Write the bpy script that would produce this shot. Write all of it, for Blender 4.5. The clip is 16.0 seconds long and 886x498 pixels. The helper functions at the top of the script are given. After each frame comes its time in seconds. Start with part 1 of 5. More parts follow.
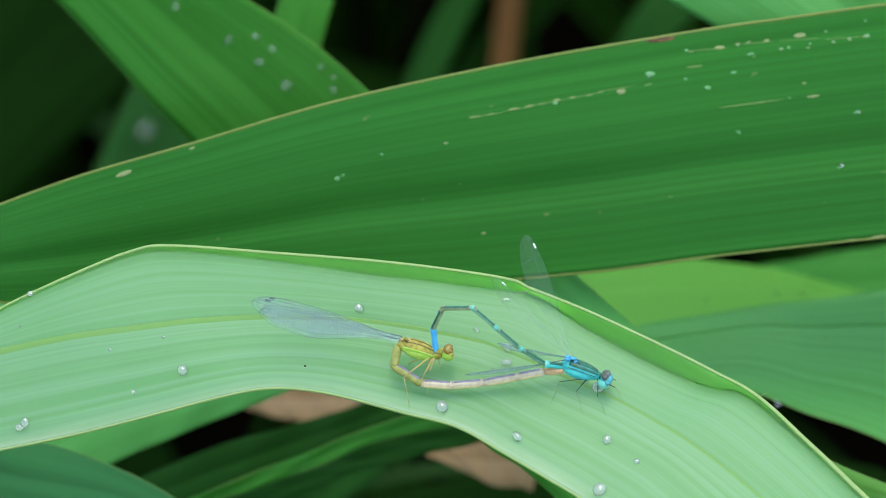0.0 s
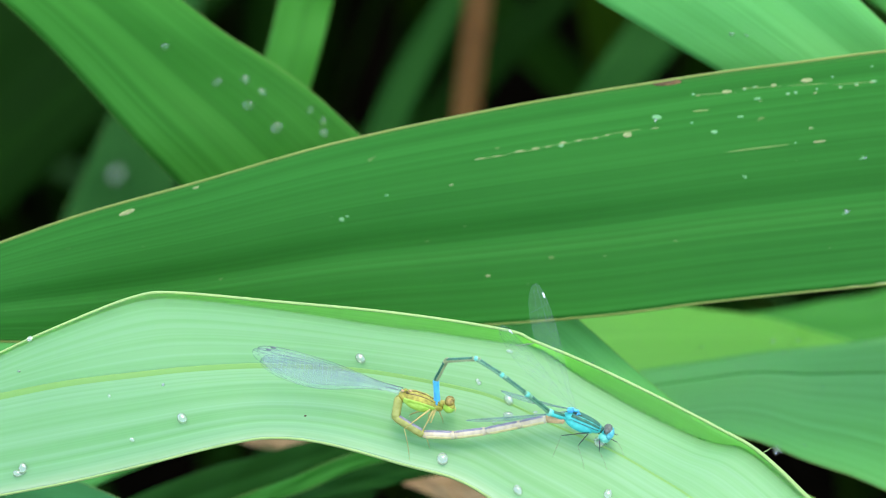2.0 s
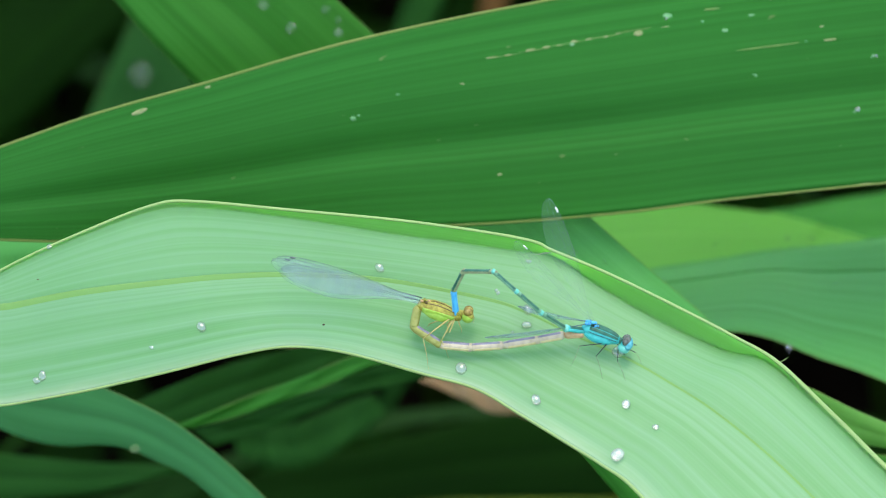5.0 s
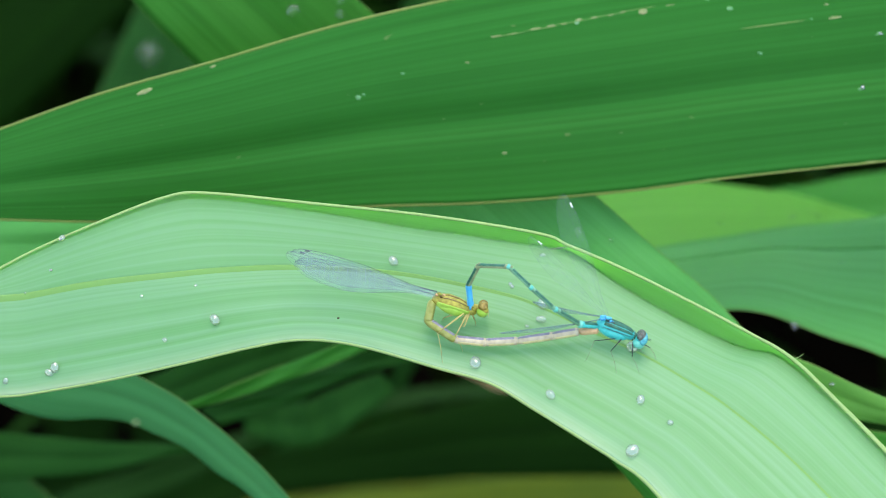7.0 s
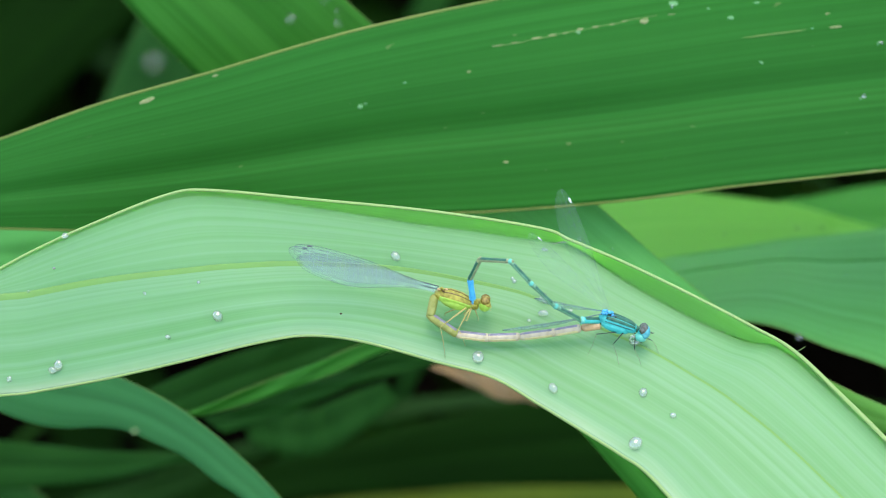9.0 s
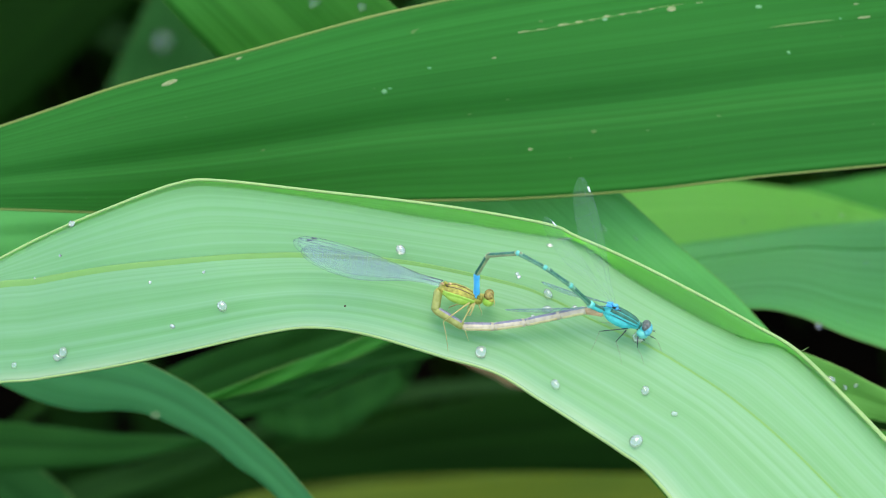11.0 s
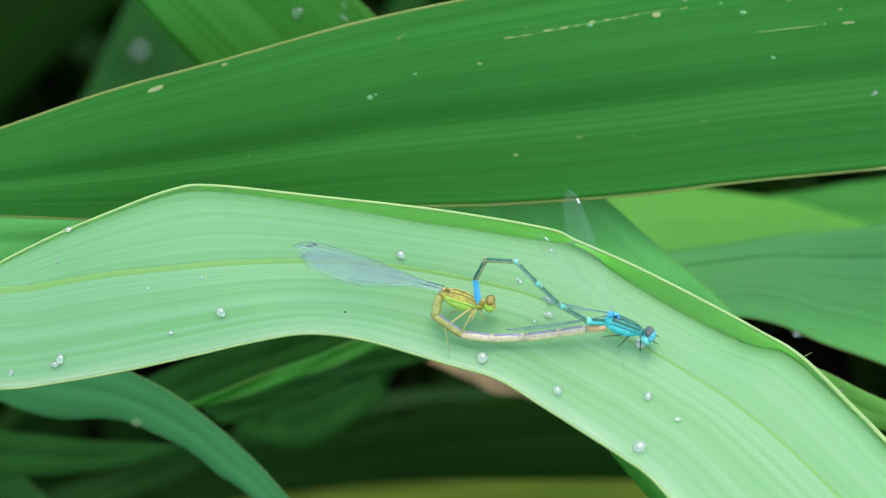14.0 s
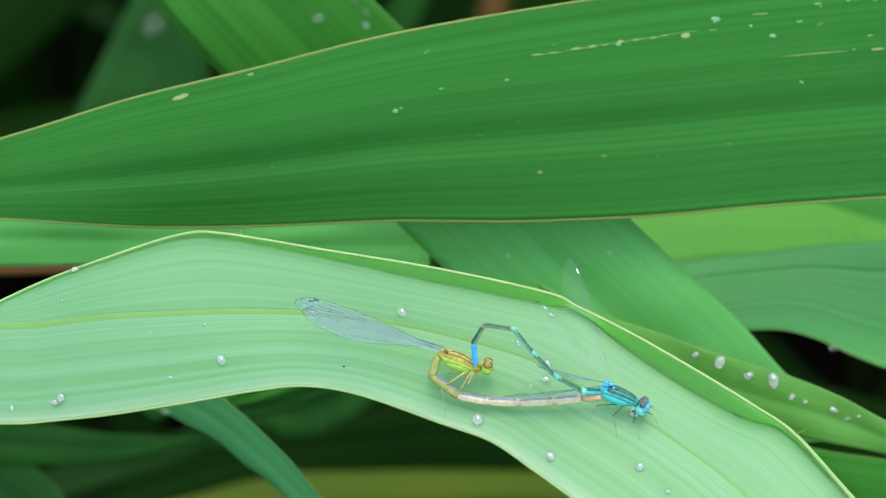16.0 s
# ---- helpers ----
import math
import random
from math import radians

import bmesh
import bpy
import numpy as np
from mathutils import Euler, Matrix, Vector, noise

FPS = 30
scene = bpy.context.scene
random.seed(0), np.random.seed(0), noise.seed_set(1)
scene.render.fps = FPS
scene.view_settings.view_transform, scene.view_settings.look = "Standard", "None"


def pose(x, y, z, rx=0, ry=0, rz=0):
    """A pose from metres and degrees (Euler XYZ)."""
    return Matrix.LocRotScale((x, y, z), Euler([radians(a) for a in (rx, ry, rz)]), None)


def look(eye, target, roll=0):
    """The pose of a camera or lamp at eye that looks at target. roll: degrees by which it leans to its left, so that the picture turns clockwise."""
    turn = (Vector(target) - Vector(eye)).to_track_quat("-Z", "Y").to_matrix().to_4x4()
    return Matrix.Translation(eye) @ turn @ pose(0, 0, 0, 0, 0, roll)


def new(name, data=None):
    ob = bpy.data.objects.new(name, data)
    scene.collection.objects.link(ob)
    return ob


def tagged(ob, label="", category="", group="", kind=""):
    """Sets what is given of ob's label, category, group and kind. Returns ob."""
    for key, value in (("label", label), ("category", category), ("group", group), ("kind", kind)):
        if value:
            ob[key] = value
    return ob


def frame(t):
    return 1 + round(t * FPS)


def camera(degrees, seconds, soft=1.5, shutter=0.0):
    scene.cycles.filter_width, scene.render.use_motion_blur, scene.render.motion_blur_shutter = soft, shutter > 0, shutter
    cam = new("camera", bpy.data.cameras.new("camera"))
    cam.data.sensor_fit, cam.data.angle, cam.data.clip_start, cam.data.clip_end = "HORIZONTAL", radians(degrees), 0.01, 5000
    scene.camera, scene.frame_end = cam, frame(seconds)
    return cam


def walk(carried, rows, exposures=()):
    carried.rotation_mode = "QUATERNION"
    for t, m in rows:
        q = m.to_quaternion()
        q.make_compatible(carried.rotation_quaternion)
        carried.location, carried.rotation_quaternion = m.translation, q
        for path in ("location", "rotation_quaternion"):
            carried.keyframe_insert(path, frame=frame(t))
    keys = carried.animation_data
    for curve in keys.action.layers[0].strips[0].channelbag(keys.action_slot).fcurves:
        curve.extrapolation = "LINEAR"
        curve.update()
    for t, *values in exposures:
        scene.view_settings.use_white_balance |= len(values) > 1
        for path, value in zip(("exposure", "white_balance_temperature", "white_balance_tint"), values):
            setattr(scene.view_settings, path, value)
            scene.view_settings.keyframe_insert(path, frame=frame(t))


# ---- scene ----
cam = camera(13, 16.0, soft=1.0)
# A long lens close to the plant: the far leaves fall out of focus.
cam.data.dof.use_dof = True
cam.data.dof.focus_distance = 0.606
cam.data.dof.aperture_fstop = 20.0
PATH = [
    (0.0, pose(0.02766, -0.39805, 0.45990, 43.6077, 2.2619, 1.9862)),
    (0.5, pose(0.00725, -0.40110, 0.45081, 44.5798, 0.6396, 1.3047)),
    (1.0, pose(-0.00169, -0.39070, 0.45413, 44.0910, 0.2070, 0.7690)),
    (1.5, pose(-0.00172, -0.39126, 0.45207, 44.2186, 0.0780, 0.7354)),
    (2.0, pose(0.00908, -0.39801, 0.45527, 44.4937, 0.7658, 1.2529)),
    (2.5, pose(0.01137, -0.39797, 0.45596, 43.5611, 0.9401, 1.5712)),
    (3.0, pose(0.01062, -0.39430, 0.45899, 42.8894, 0.5814, 1.7649)),
    (3.5, pose(0.00868, -0.39052, 0.45764, 42.9199, 0.8506, 1.7770)),
    (4.0, pose(0.01686, -0.39788, 0.45688, 43.0427, 1.5149, 1.7466)),
    (6.5, pose(0.01448, -0.40001, 0.45816, 42.7537, 1.1665, 1.7007)),
    (7.0, pose(0.01797, -0.39978, 0.45773, 42.6626, 1.6733, 1.7982)),
    (7.5, pose(0.01783, -0.39947, 0.45881, 42.5498, 1.6808, 1.8384)),
    (8.0, pose(0.01517, -0.39770, 0.45853, 42.5329, 1.4874, 1.7612)),
    (8.5, pose(0.01312, -0.39729, 0.45557, 42.6086, 1.4814, 1.6031)),
    (9.0, pose(0.01921, -0.40080, 0.45838, 42.8238, 1.7673, 1.8883)),
    (11.5, pose(0.00985, -0.39618, 0.45579, 42.4606, 0.9051, 2.1478)),
    (12.0, pose(0.01231, -0.39943, 0.45670, 42.6694, 1.1522, 1.8750)),
    (12.5, pose(0.01215, -0.40065, 0.45395, 42.9031, 1.5302, 1.5467)),
    (13.0, pose(0.01302, -0.39835, 0.45488, 42.6135, 1.2888, 2.0158)),
    (13.5, pose(0.00920, -0.39854, 0.45512, 42.6867, 0.7306, 2.0151)),
    (14.0, pose(0.00596, -0.39831, 0.45570, 42.6999, 0.5915, 1.6195)),
    (14.5, pose(0.00739, -0.39700, 0.45667, 42.6508, 0.8172, 1.7381)),
    (15.0, pose(0.00794, -0.39446, 0.45737, 42.5205, 0.6801, 1.7757)),
    (15.5, pose(0.00493, -0.39229, 0.45971, 42.1902, 0.1092, 2.1152)),
    (16.0, pose(-0.00142, -0.38373, 0.46561, 41.3413, -0.7306, 2.6442)),
]
EXPOSURES = [(0.0, 1.6, 8200, 5), (0.5, 1.74, 8200, 5), (1.0, 2.0, 8200, 5), (2.0, 2.07, 8200, 5), (2.7, 2.02, 8200, 5), (3.5, 1.87, 8200, 5), (4.0, 1.74, 8200, 5), (6.5, 1.8, 8200, 5), (16.0, 1.82, 8200, 5)]
walk(cam, PATH, EXPOSURES)

# the carrying leaf sways on its stem, with all that sits on it: its pose in the place, time by time
SWAY = [
    (0.0, pose(0.00031, 0.00357, 0.00389, -2.0785, 0.2753, 1.5489)),
    (0.5, pose(-0.00280, 0.00503, 0.00078, -1.1554, -1.2176, -0.2049)),
    (1.0, pose(-0.00219, 0.00570, 0.00620, -3.0083, -2.1523, -0.1007)),
    (1.5, pose(-0.00705, 0.01108, -0.00082, -2.5723, -2.9637, -1.0381)),
    (2.0, pose(-0.00104, 0.00279, 0.00251, -1.4713, -0.7487, 0.1730)),
    (2.5, pose(-0.00109, 0.00328, 0.00226, -1.5518, -0.6618, 0.3015)),
    (3.0, pose(-0.00200, 0.00406, 0.00100, -1.8266, -0.8209, 0.0845)),
    (3.5, pose(-0.00543, 0.01035, 0.00152, -3.2121, -2.2193, -0.0618)),
    (4.0, pose(-0.00075, 0.00379, 0.00310, -1.8418, -0.4257, 0.7464)),
    (6.5, pose(0.00128, -0.00119, 0.00130, -0.5673, 0.4778, 0.4700)),
    (7.0, pose(0.00191, -0.00206, 0.00169, -0.4642, 0.8216, 0.7157)),
    (7.5, pose(0.00146, -0.00086, 0.00171, -0.7616, 0.6189, 0.7258)),
    (8.0, pose(0.00036, 0.00008, 0.00067, -0.8270, 0.2830, 0.3999)),
    (8.5, pose(-0.00053, 0.00032, -0.00019, -0.5838, 0.0569, 0.0954)),
    (9.0, pose(0.00213, -0.00054, 0.00325, -0.9954, 0.6295, 1.0282)),
    (11.5, pose(-0.00167, 0.00181, -0.00110, -0.7649, -0.3793, -0.2244)),
    (12.0, pose(0.00066, -0.00065, 0.00141, -0.6374, 0.1851, 0.2811)),
    (12.5, pose(-0.00034, 0.00104, 0.00084, -0.6292, -0.1322, 0.1966)),
    (13.0, pose(-0.00007, -0.00049, -0.00018, -0.3459, 0.2263, 0.1094)),
    (13.5, pose(0.00035, -0.00093, 0.00109, -0.4957, 0.0237, 0.0354)),
    (14.0, pose(0.00087, -0.00140, 0.00260, -0.7215, -0.1506, 0.0218)),
    (14.5, pose(0.00011, -0.00015, 0.00178, -0.9255, -0.2549, -0.0006)),
    (15.0, pose(-0.00026, 0.00045, 0.00214, -1.2702, -0.3886, 0.0339)),
    (15.5, pose(-0.00073, 0.00063, 0.00134, -1.4005, -0.5833, -0.2382)),
    (16.0, pose(-0.00278, -0.00180, -0.00621, -0.3847, -0.3626, -1.5974)),
]
# slighter stirring of other leaves in the breeze: seconds, and millimetres across and up the slope
STIR_TL = [(0.0, 1.6, 0.3), (0.5, -1.0, -0.6), (1.0, -1.1, 0.1), (1.5, -1.1, -0.5), (2.0, 0.0, -0.0), (2.5, -0.4, -0.2), (3.0, -0.3, -0.3), (3.5, -0.7, -0.7), (4.0, 0.2, -0.1), (6.5, -0.1, -0.2), (7.0, -0.5, -0.5), (7.5, 0.1, -0.1), (8.0, -0.3, -0.4), (8.5, -0.7, -0.5), (9.0, -1.3, -0.5), (11.5, -0.9, -0.6), (12.0, -1.4, -1.6), (12.5, -1.5, -1.5), (13.0, -0.7, -0.8), (13.5, -0.6, -0.6), (14.0, -1.2, -1.3), (14.5, -0.9, -1.0), (15.0, -1.1, -1.4), (15.5, -1.2, -0.9), (16.0, -1.9, -1.4)]
STIR_BL = [(0.0, 0.8, -2.6), (0.5, -0.4, -0.4), (1.0, -0.8, 0.4), (2.5, -0.8, 0.7), (3.0, 0.9, 0.9), (3.5, 0.8, 0.8), (4.0, 0.6, -0.8), (6.5, -0.4, -0.3), (7.0, -0.7, 0.2), (7.5, -0.2, -0.2), (8.0, 0.0, -0.0), (8.5, -0.9, 0.2), (9.0, -1.3, 0.2), (11.5, -0.5, 0.3), (12.0, -1.8, 0.4), (12.5, -1.9, -0.4), (13.0, -0.7, 0.1), (13.5, -0.7, -0.1), (14.0, -1.3, 0.1), (14.5, -1.1, 0.1), (15.0, -0.1, 0.6), (15.5, -0.2, 1.3), (16.0, 1.1, 2.9)]
STIR_LOW = [(0.0, 1.6, -3.4), (0.5, 0.1, -0.3), (1.0, 0.0, 0.0), (16.0, 0.0, 0.0)]
STIR_R = [(0.0, 0.0, 0.3), (7.5, -0.1, 0.3), (8.0, 0.0, 0.0), (9.0, 0.4, -0.2), (11.5, -0.4, 0.9), (12.0, -1.4, 1.5), (12.5, -2.2, 0.1), (13.0, -0.2, 0.7), (13.5, -0.8, 0.5), (14.0, -1.0, -0.1), (14.5, -0.4, 0.9), (15.0, 0.3, -0.4), (15.5, -0.0, -0.3), (16.0, 2.0, 1.3)]

# ---- light: a bright overcast sky with a wide soft sun ----
world = bpy.data.worlds.new("sky")
scene.world = world
world.use_nodes = True
wn = world.node_tree.nodes
sky = wn.new("ShaderNodeTexSky")
sky.sky_type = "NISHITA"
sky.sun_disc = False
sky.sun_elevation, sky.sun_rotation = radians(82), radians(45)
wn["Background"].inputs["Strength"].default_value = 0.15
world.node_tree.links.new(sky.outputs[0], wn["Background"].inputs["Color"])
sun_data = bpy.data.lights.new("sun", "SUN")
sun_data.energy, sun_data.angle, sun_data.color = 0.32, radians(40), (1.0, 0.96, 0.9)
sun = new("sun", sun_data)
sun.matrix_world = look((0.1, 0.1, 2.1), (0, 0, 0))

# ---- the slope frame: millimetres right, up the slope, and out of it towards the viewer ----
TILT = radians(40)
SLOPE = Matrix(((1, 0, 0, 0), (0, math.sin(TILT), -math.cos(TILT), 0), (0, math.cos(TILT), math.sin(TILT), 0), (0, 0, 0, 1)))
MM = 0.001


def at(p):
    """A place of the slope frame, in millimetres, as a pose in the world that keeps the frame's axes."""
    return SLOPE @ Matrix.Translation(Vector(p) * MM)


# ---- materials ----
def nodes_of(name):
    m = bpy.data.materials.new(name)
    m.use_nodes = True
    return m, m.node_tree.nodes, m.node_tree.links, m.node_tree.nodes["Principled BSDF"]


def ramp(n, l, source, stops):
    r = n.new("ShaderNodeValToRGB")
    while len(r.color_ramp.elements) < len(stops):
        r.color_ramp.elements.new(0.5)
    for e, (at_, c) in zip(r.color_ramp.elements, stops):
        e.position, e.color = at_, (*c, 1)
    l.new(source, r.inputs[0])
    return r.outputs[0]


def mix(n, l, fac, a, b, kind="MIX"):
    m = n.new("ShaderNodeMix")
    m.data_type, m.blend_type = "RGBA", kind
    for k, v in ((0, fac), (6, a), (7, b)):
        if hasattr(v, "links"):
            l.new(v, m.inputs[k])
        else:
            m.inputs[k].default_value = v if k == 0 else (*v, 1)
    return m.outputs[2]


def noise_tex(n, l, vector, scale, stretch=(1, 1, 1), detail=3.0, rough=0.55):
    mp = n.new("ShaderNodeMapping")
    mp.inputs["Scale"].default_value = stretch
    l.new(vector, mp.inputs[0])
    t = n.new("ShaderNodeTexNoise")
    t.inputs["Scale"].default_value, t.inputs["Detail"].default_value, t.inputs["Roughness"].default_value = scale, detail, rough
    l.new(mp.outputs[0], t.inputs["Vector"])
    return t.outputs[0]


def leaf_material(name, dark, base, pale, gloss=0.42, through_light=0.3, streak=1.0, spots=0.0, bump=0.25, sheen=0.3, glow=(0.22, 0.5, 0.03), coat=0.0, thin=None, edge=None):
    """Grass-leaf skin: fine parallel veins along the blade, broader bands, blotches, some light let through. UV is in centimetres along and across."""
    m, n, l, b = nodes_of(name)
    uv = n.new("ShaderNodeUVMap").outputs[0]
    fine = noise_tex(n, l, uv, 1.0, (0.02, 13.0, 1), 2.0)
    broad = noise_tex(n, l, uv, 1.0, (0.025, 3.0, 1), 2.0)
    blotch = noise_tex(n, l, uv, 0.7, (0.35, 1.0, 1), 4.0)
    body = ramp(n, l, broad, [(0.3, dark), (0.5, base), (0.72, pale)])
    veins = ramp(n, l, fine, [(0.38, dark), (0.5, base), (0.64, pale)])
    col = mix(n, l, 0.35 * streak, body, veins)
    col = mix(n, l, ramp(n, l, blotch, [(0.35, (0, 0, 0)), (0.75, (0.35, 0.35, 0.35))]), col, pale)
    if spots:
        sp = noise_tex(n, l, uv, 3.2, (0.8, 1.6, 1), 2.0)
        col = mix(n, l, ramp(n, l, sp, [(0.735, (0, 0, 0)), (0.76, (spots, spots, spots))]), col, (0.45, 0.42, 0.2))
    if edge:
        # pale sheen painted just inside the near margin, where the edge catches the sky
        side = n.new("ShaderNodeSeparateXYZ")
        l.new(uv, side.inputs[0])
        margin_sheen = n.new("ShaderNodeMapRange")
        margin_sheen.inputs[1].default_value, margin_sheen.inputs[2].default_value = edge
        margin_sheen.inputs[3].default_value = 0.0
        uneven = n.new("ShaderNodeMapRange")
        uneven.inputs[1].default_value, uneven.inputs[2].default_value = 0.35, 0.65
        uneven.inputs[3].default_value, uneven.inputs[4].default_value = 0.3, 0.85
        l.new(noise_tex(n, l, uv, 1.0, (0.5, 4.0, 1), 4.0), uneven.inputs[0])
        l.new(uneven.outputs[0], margin_sheen.inputs[4])
        l.new(side.outputs[1], margin_sheen.inputs[0])
        col = mix(n, l, margin_sheen.outputs[0], col, (0.52, 0.68, 0.45))
    l.new(col, b.inputs["Base Color"])
    b.inputs["Roughness"].default_value = gloss
    b.inputs["Specular IOR Level"].default_value = sheen
    b.inputs["Coat Weight"].default_value, b.inputs["Coat Roughness"].default_value = coat, 0.38
    rg = n.new("ShaderNodeMapRange")
    rg.inputs[3].default_value, rg.inputs[4].default_value = gloss - 0.08, gloss + 0.14
    l.new(blotch, rg.inputs[0])
    l.new(rg.outputs[0], b.inputs["Roughness"])
    bp = n.new("ShaderNodeBump")
    bp.inputs["Strength"].default_value, bp.inputs["Distance"].default_value = bump, 0.0003
    l.new(fine, bp.inputs["Height"])
    l.new(bp.outputs[0], b.inputs["Normal"])
    tr = n.new("ShaderNodeBsdfTranslucent")
    tone = n.new("ShaderNodeValue")
    tone.outputs[0].default_value = 0.5
    warm = mix(n, l, tone.outputs[0], col, glow)
    l.new(warm, tr.inputs["Color"])
    ms = n.new("ShaderNodeMixShader")
    ms.inputs[0].default_value = through_light
    if thin:
        # the blade thins out towards its far margin and lets more light through
        across = n.new("ShaderNodeSeparateXYZ")
        l.new(uv, across.inputs[0])
        tm = n.new("ShaderNodeMapRange")
        tm.inputs[1].default_value, tm.inputs[2].default_value = thin
        tm.inputs[3].default_value, tm.inputs[4].default_value = through_light, 0.82
        l.new(across.outputs[1], tm.inputs[0])
        l.new(tm.outputs[0], ms.inputs[0])
        l.new(tm.outputs[0], warm.node.inputs[0])
    l.new(b.outputs[0], ms.inputs[1])
    l.new(tr.outputs[0], ms.inputs[2])
    l.new(ms.outputs[0], n["Material Output"].inputs[0])
    return m


def body_material(name, a, b_col, rough=0.35, scale=900.0, metal=0.0, light=0.0):
    m, n, l, b = nodes_of(name)
    ob = n.new("ShaderNodeTexCoord").outputs["Object"]
    grain = noise_tex(n, l, ob, scale, detail=4.0)
    l.new(ramp(n, l, grain, [(0.35, a), (0.65, b_col)]), b.inputs["Base Color"])
    b.inputs["Roughness"].default_value, b.inputs["Metallic"].default_value = rough, metal
    bp = n.new("ShaderNodeBump")
    bp.inputs["Strength"].default_value, bp.inputs["Distance"].default_value = 0.15, 0.0001
    l.new(grain, bp.inputs["Height"])
    l.new(bp.outputs[0], b.inputs["Normal"])
    if light:
        tr = n.new("ShaderNodeBsdfTranslucent")
        tr.inputs[0].default_value = (*b_col, 1)
        ms = n.new("ShaderNodeMixShader")
        ms.inputs[0].default_value = light
        l.new(b.outputs[0], ms.inputs[1])
        l.new(tr.outputs[0], ms.inputs[2])
        l.new(ms.outputs[0], n["Material Output"].inputs[0])
    return m


def clear_material(name, tint, cover, rough=0.12):
    """A thin film: mostly clear, with a little sheen and milky body."""
    m, n, l, b = nodes_of(name)
    b.inputs["Base Color"].default_value, b.inputs["Roughness"].default_value = (*tint, 1), rough
    b.inputs["Specular IOR Level"].default_value = 0.25
    tp = n.new("ShaderNodeBsdfTransparent")
    ms = n.new("ShaderNodeMixShader")
    uv = n.new("ShaderNodeTexCoord").outputs["Object"]
    rg = n.new("ShaderNodeMapRange")
    rg.inputs[1].default_value, rg.inputs[2].default_value = 0.3, 0.7
    rg.inputs[3].default_value, rg.inputs[4].default_value = cover * 0.7, cover * 1.35
    l.new(noise_tex(n, l, uv, 350.0, detail=3.0), rg.inputs[0])
    l.new(rg.outputs[0], ms.inputs[0])
    l.new(tp.outputs[0], ms.inputs[1])
    half = n.new("ShaderNodeMixShader")
    lit = n.new("ShaderNodeBsdfTranslucent")
    lit.inputs[0].default_value = (*tint, 1)
    half.inputs[0].default_value = 0.4
    l.new(b.outputs[0], half.inputs[1])
    l.new(lit.outputs[0], half.inputs[2])
    l.new(half.outputs[0], ms.inputs[2])
    l.new(ms.outputs[0], n["Material Output"].inputs[0])
    return m


THIN = (0.8, 1.06)
PALE_LEAF = leaf_material("pale_leaf", (0.115, 0.405, 0.12), (0.185, 0.485, 0.2), (0.28, 0.555, 0.325), 0.5, 0.34, 1.1, bump=0.12, sheen=0.6, glow=(0.56, 1.0, 0.3), coat=0.2, thin=THIN, edge=(-1.27, -1.44))
DEEP_LEAF = leaf_material("deep_leaf", (0.0135, 0.128, 0.017), (0.0185, 0.176, 0.0244), (0.03, 0.23, 0.037), 0.5, 0.2, 1.5, 0.25, sheen=0.14)
MID_LEAF = leaf_material("mid_leaf", (0.015, 0.135, 0.015), (0.026, 0.215, 0.024), (0.05, 0.29, 0.042), 0.5, 0.25, 0.9, sheen=0.14)
LIME_LEAF = leaf_material("lime_leaf", (0.085, 0.35, 0.036), (0.125, 0.45, 0.058), (0.18, 0.54, 0.095), 0.5, 0.4, 1.0, glow=(0.4, 0.9, 0.16))
BLUE_LEAF = leaf_material("bluish_leaf", (0.0209, 0.152, 0.0456), (0.0304, 0.218, 0.0646), (0.0522, 0.285, 0.095), 0.5, 0.25, 0.4, sheen=0.25)
FRESH_LEAF = leaf_material("fresh_leaf", (0.075, 0.39, 0.085), (0.1, 0.48, 0.115), (0.14, 0.56, 0.16), 0.45, 0.3, 0.8)
COOL_LEAF = leaf_material("cool_green_leaf", (0.045, 0.28, 0.05), (0.085, 0.42, 0.095), (0.14, 0.54, 0.16), 0.45, 0.35, 1.2)
# dull green darkened in the colour itself to stand for shade
DULL_SHADE_LEAF = leaf_material("dull_shade_tone_leaf", (0.011, 0.058, 0.014), (0.015, 0.08, 0.018), (0.022, 0.105, 0.025), 0.6, 0.15, 0.5, sheen=0.03)
# shade painted into the green of leaves lying behind and below
SHADE_TONE_LEAF = leaf_material("shade_tone_leaf", (0.0042, 0.024, 0.0028), (0.0062, 0.036, 0.0042), (0.0105, 0.056, 0.007), 0.6, 0.1, 0.8, sheen=0.1)
# a less dark copy, with shade likewise put into its green
HALF_SHADE_LEAF = leaf_material("half_shade_tone_leaf", (0.004, 0.036, 0.004), (0.0085, 0.066, 0.0085), (0.018, 0.112, 0.018), 0.6, 0.15, 1.0, sheen=0.1)
# darkest copy: the deep shade among the reeds is in its colour
DEEP_SHADE_LEAF = leaf_material("deep_shade_tone_leaf", (0.002, 0.012, 0.0012), (0.0032, 0.0208, 0.00176), (0.0064, 0.036, 0.0036), 0.6, 0.1, 0.8, sheen=0.04)
DEAD_LEAF = leaf_material("withered_leaf", (0.34, 0.19, 0.09), (0.5, 0.3, 0.16), (0.62, 0.42, 0.26), 0.7, 0.25, 1.0, 0.0, 0.4)
STALK = leaf_material("brown_stalk", (0.06, 0.026, 0.005), (0.12, 0.052, 0.01), (0.2, 0.095, 0.02), 0.7, 0.05, 0.8)
FERN_LEAF = leaf_material("grass_green_leaf", (0.03, 0.23, 0.025), (0.045, 0.31, 0.035), (0.07, 0.38, 0.06), 0.5, 0.3, 0.7)
MOSS_LEAF = leaf_material("moss_green_leaf", (0.06, 0.24, 0.03), (0.09, 0.32, 0.05), (0.13, 0.4, 0.08), 0.5, 0.3, 0.8)
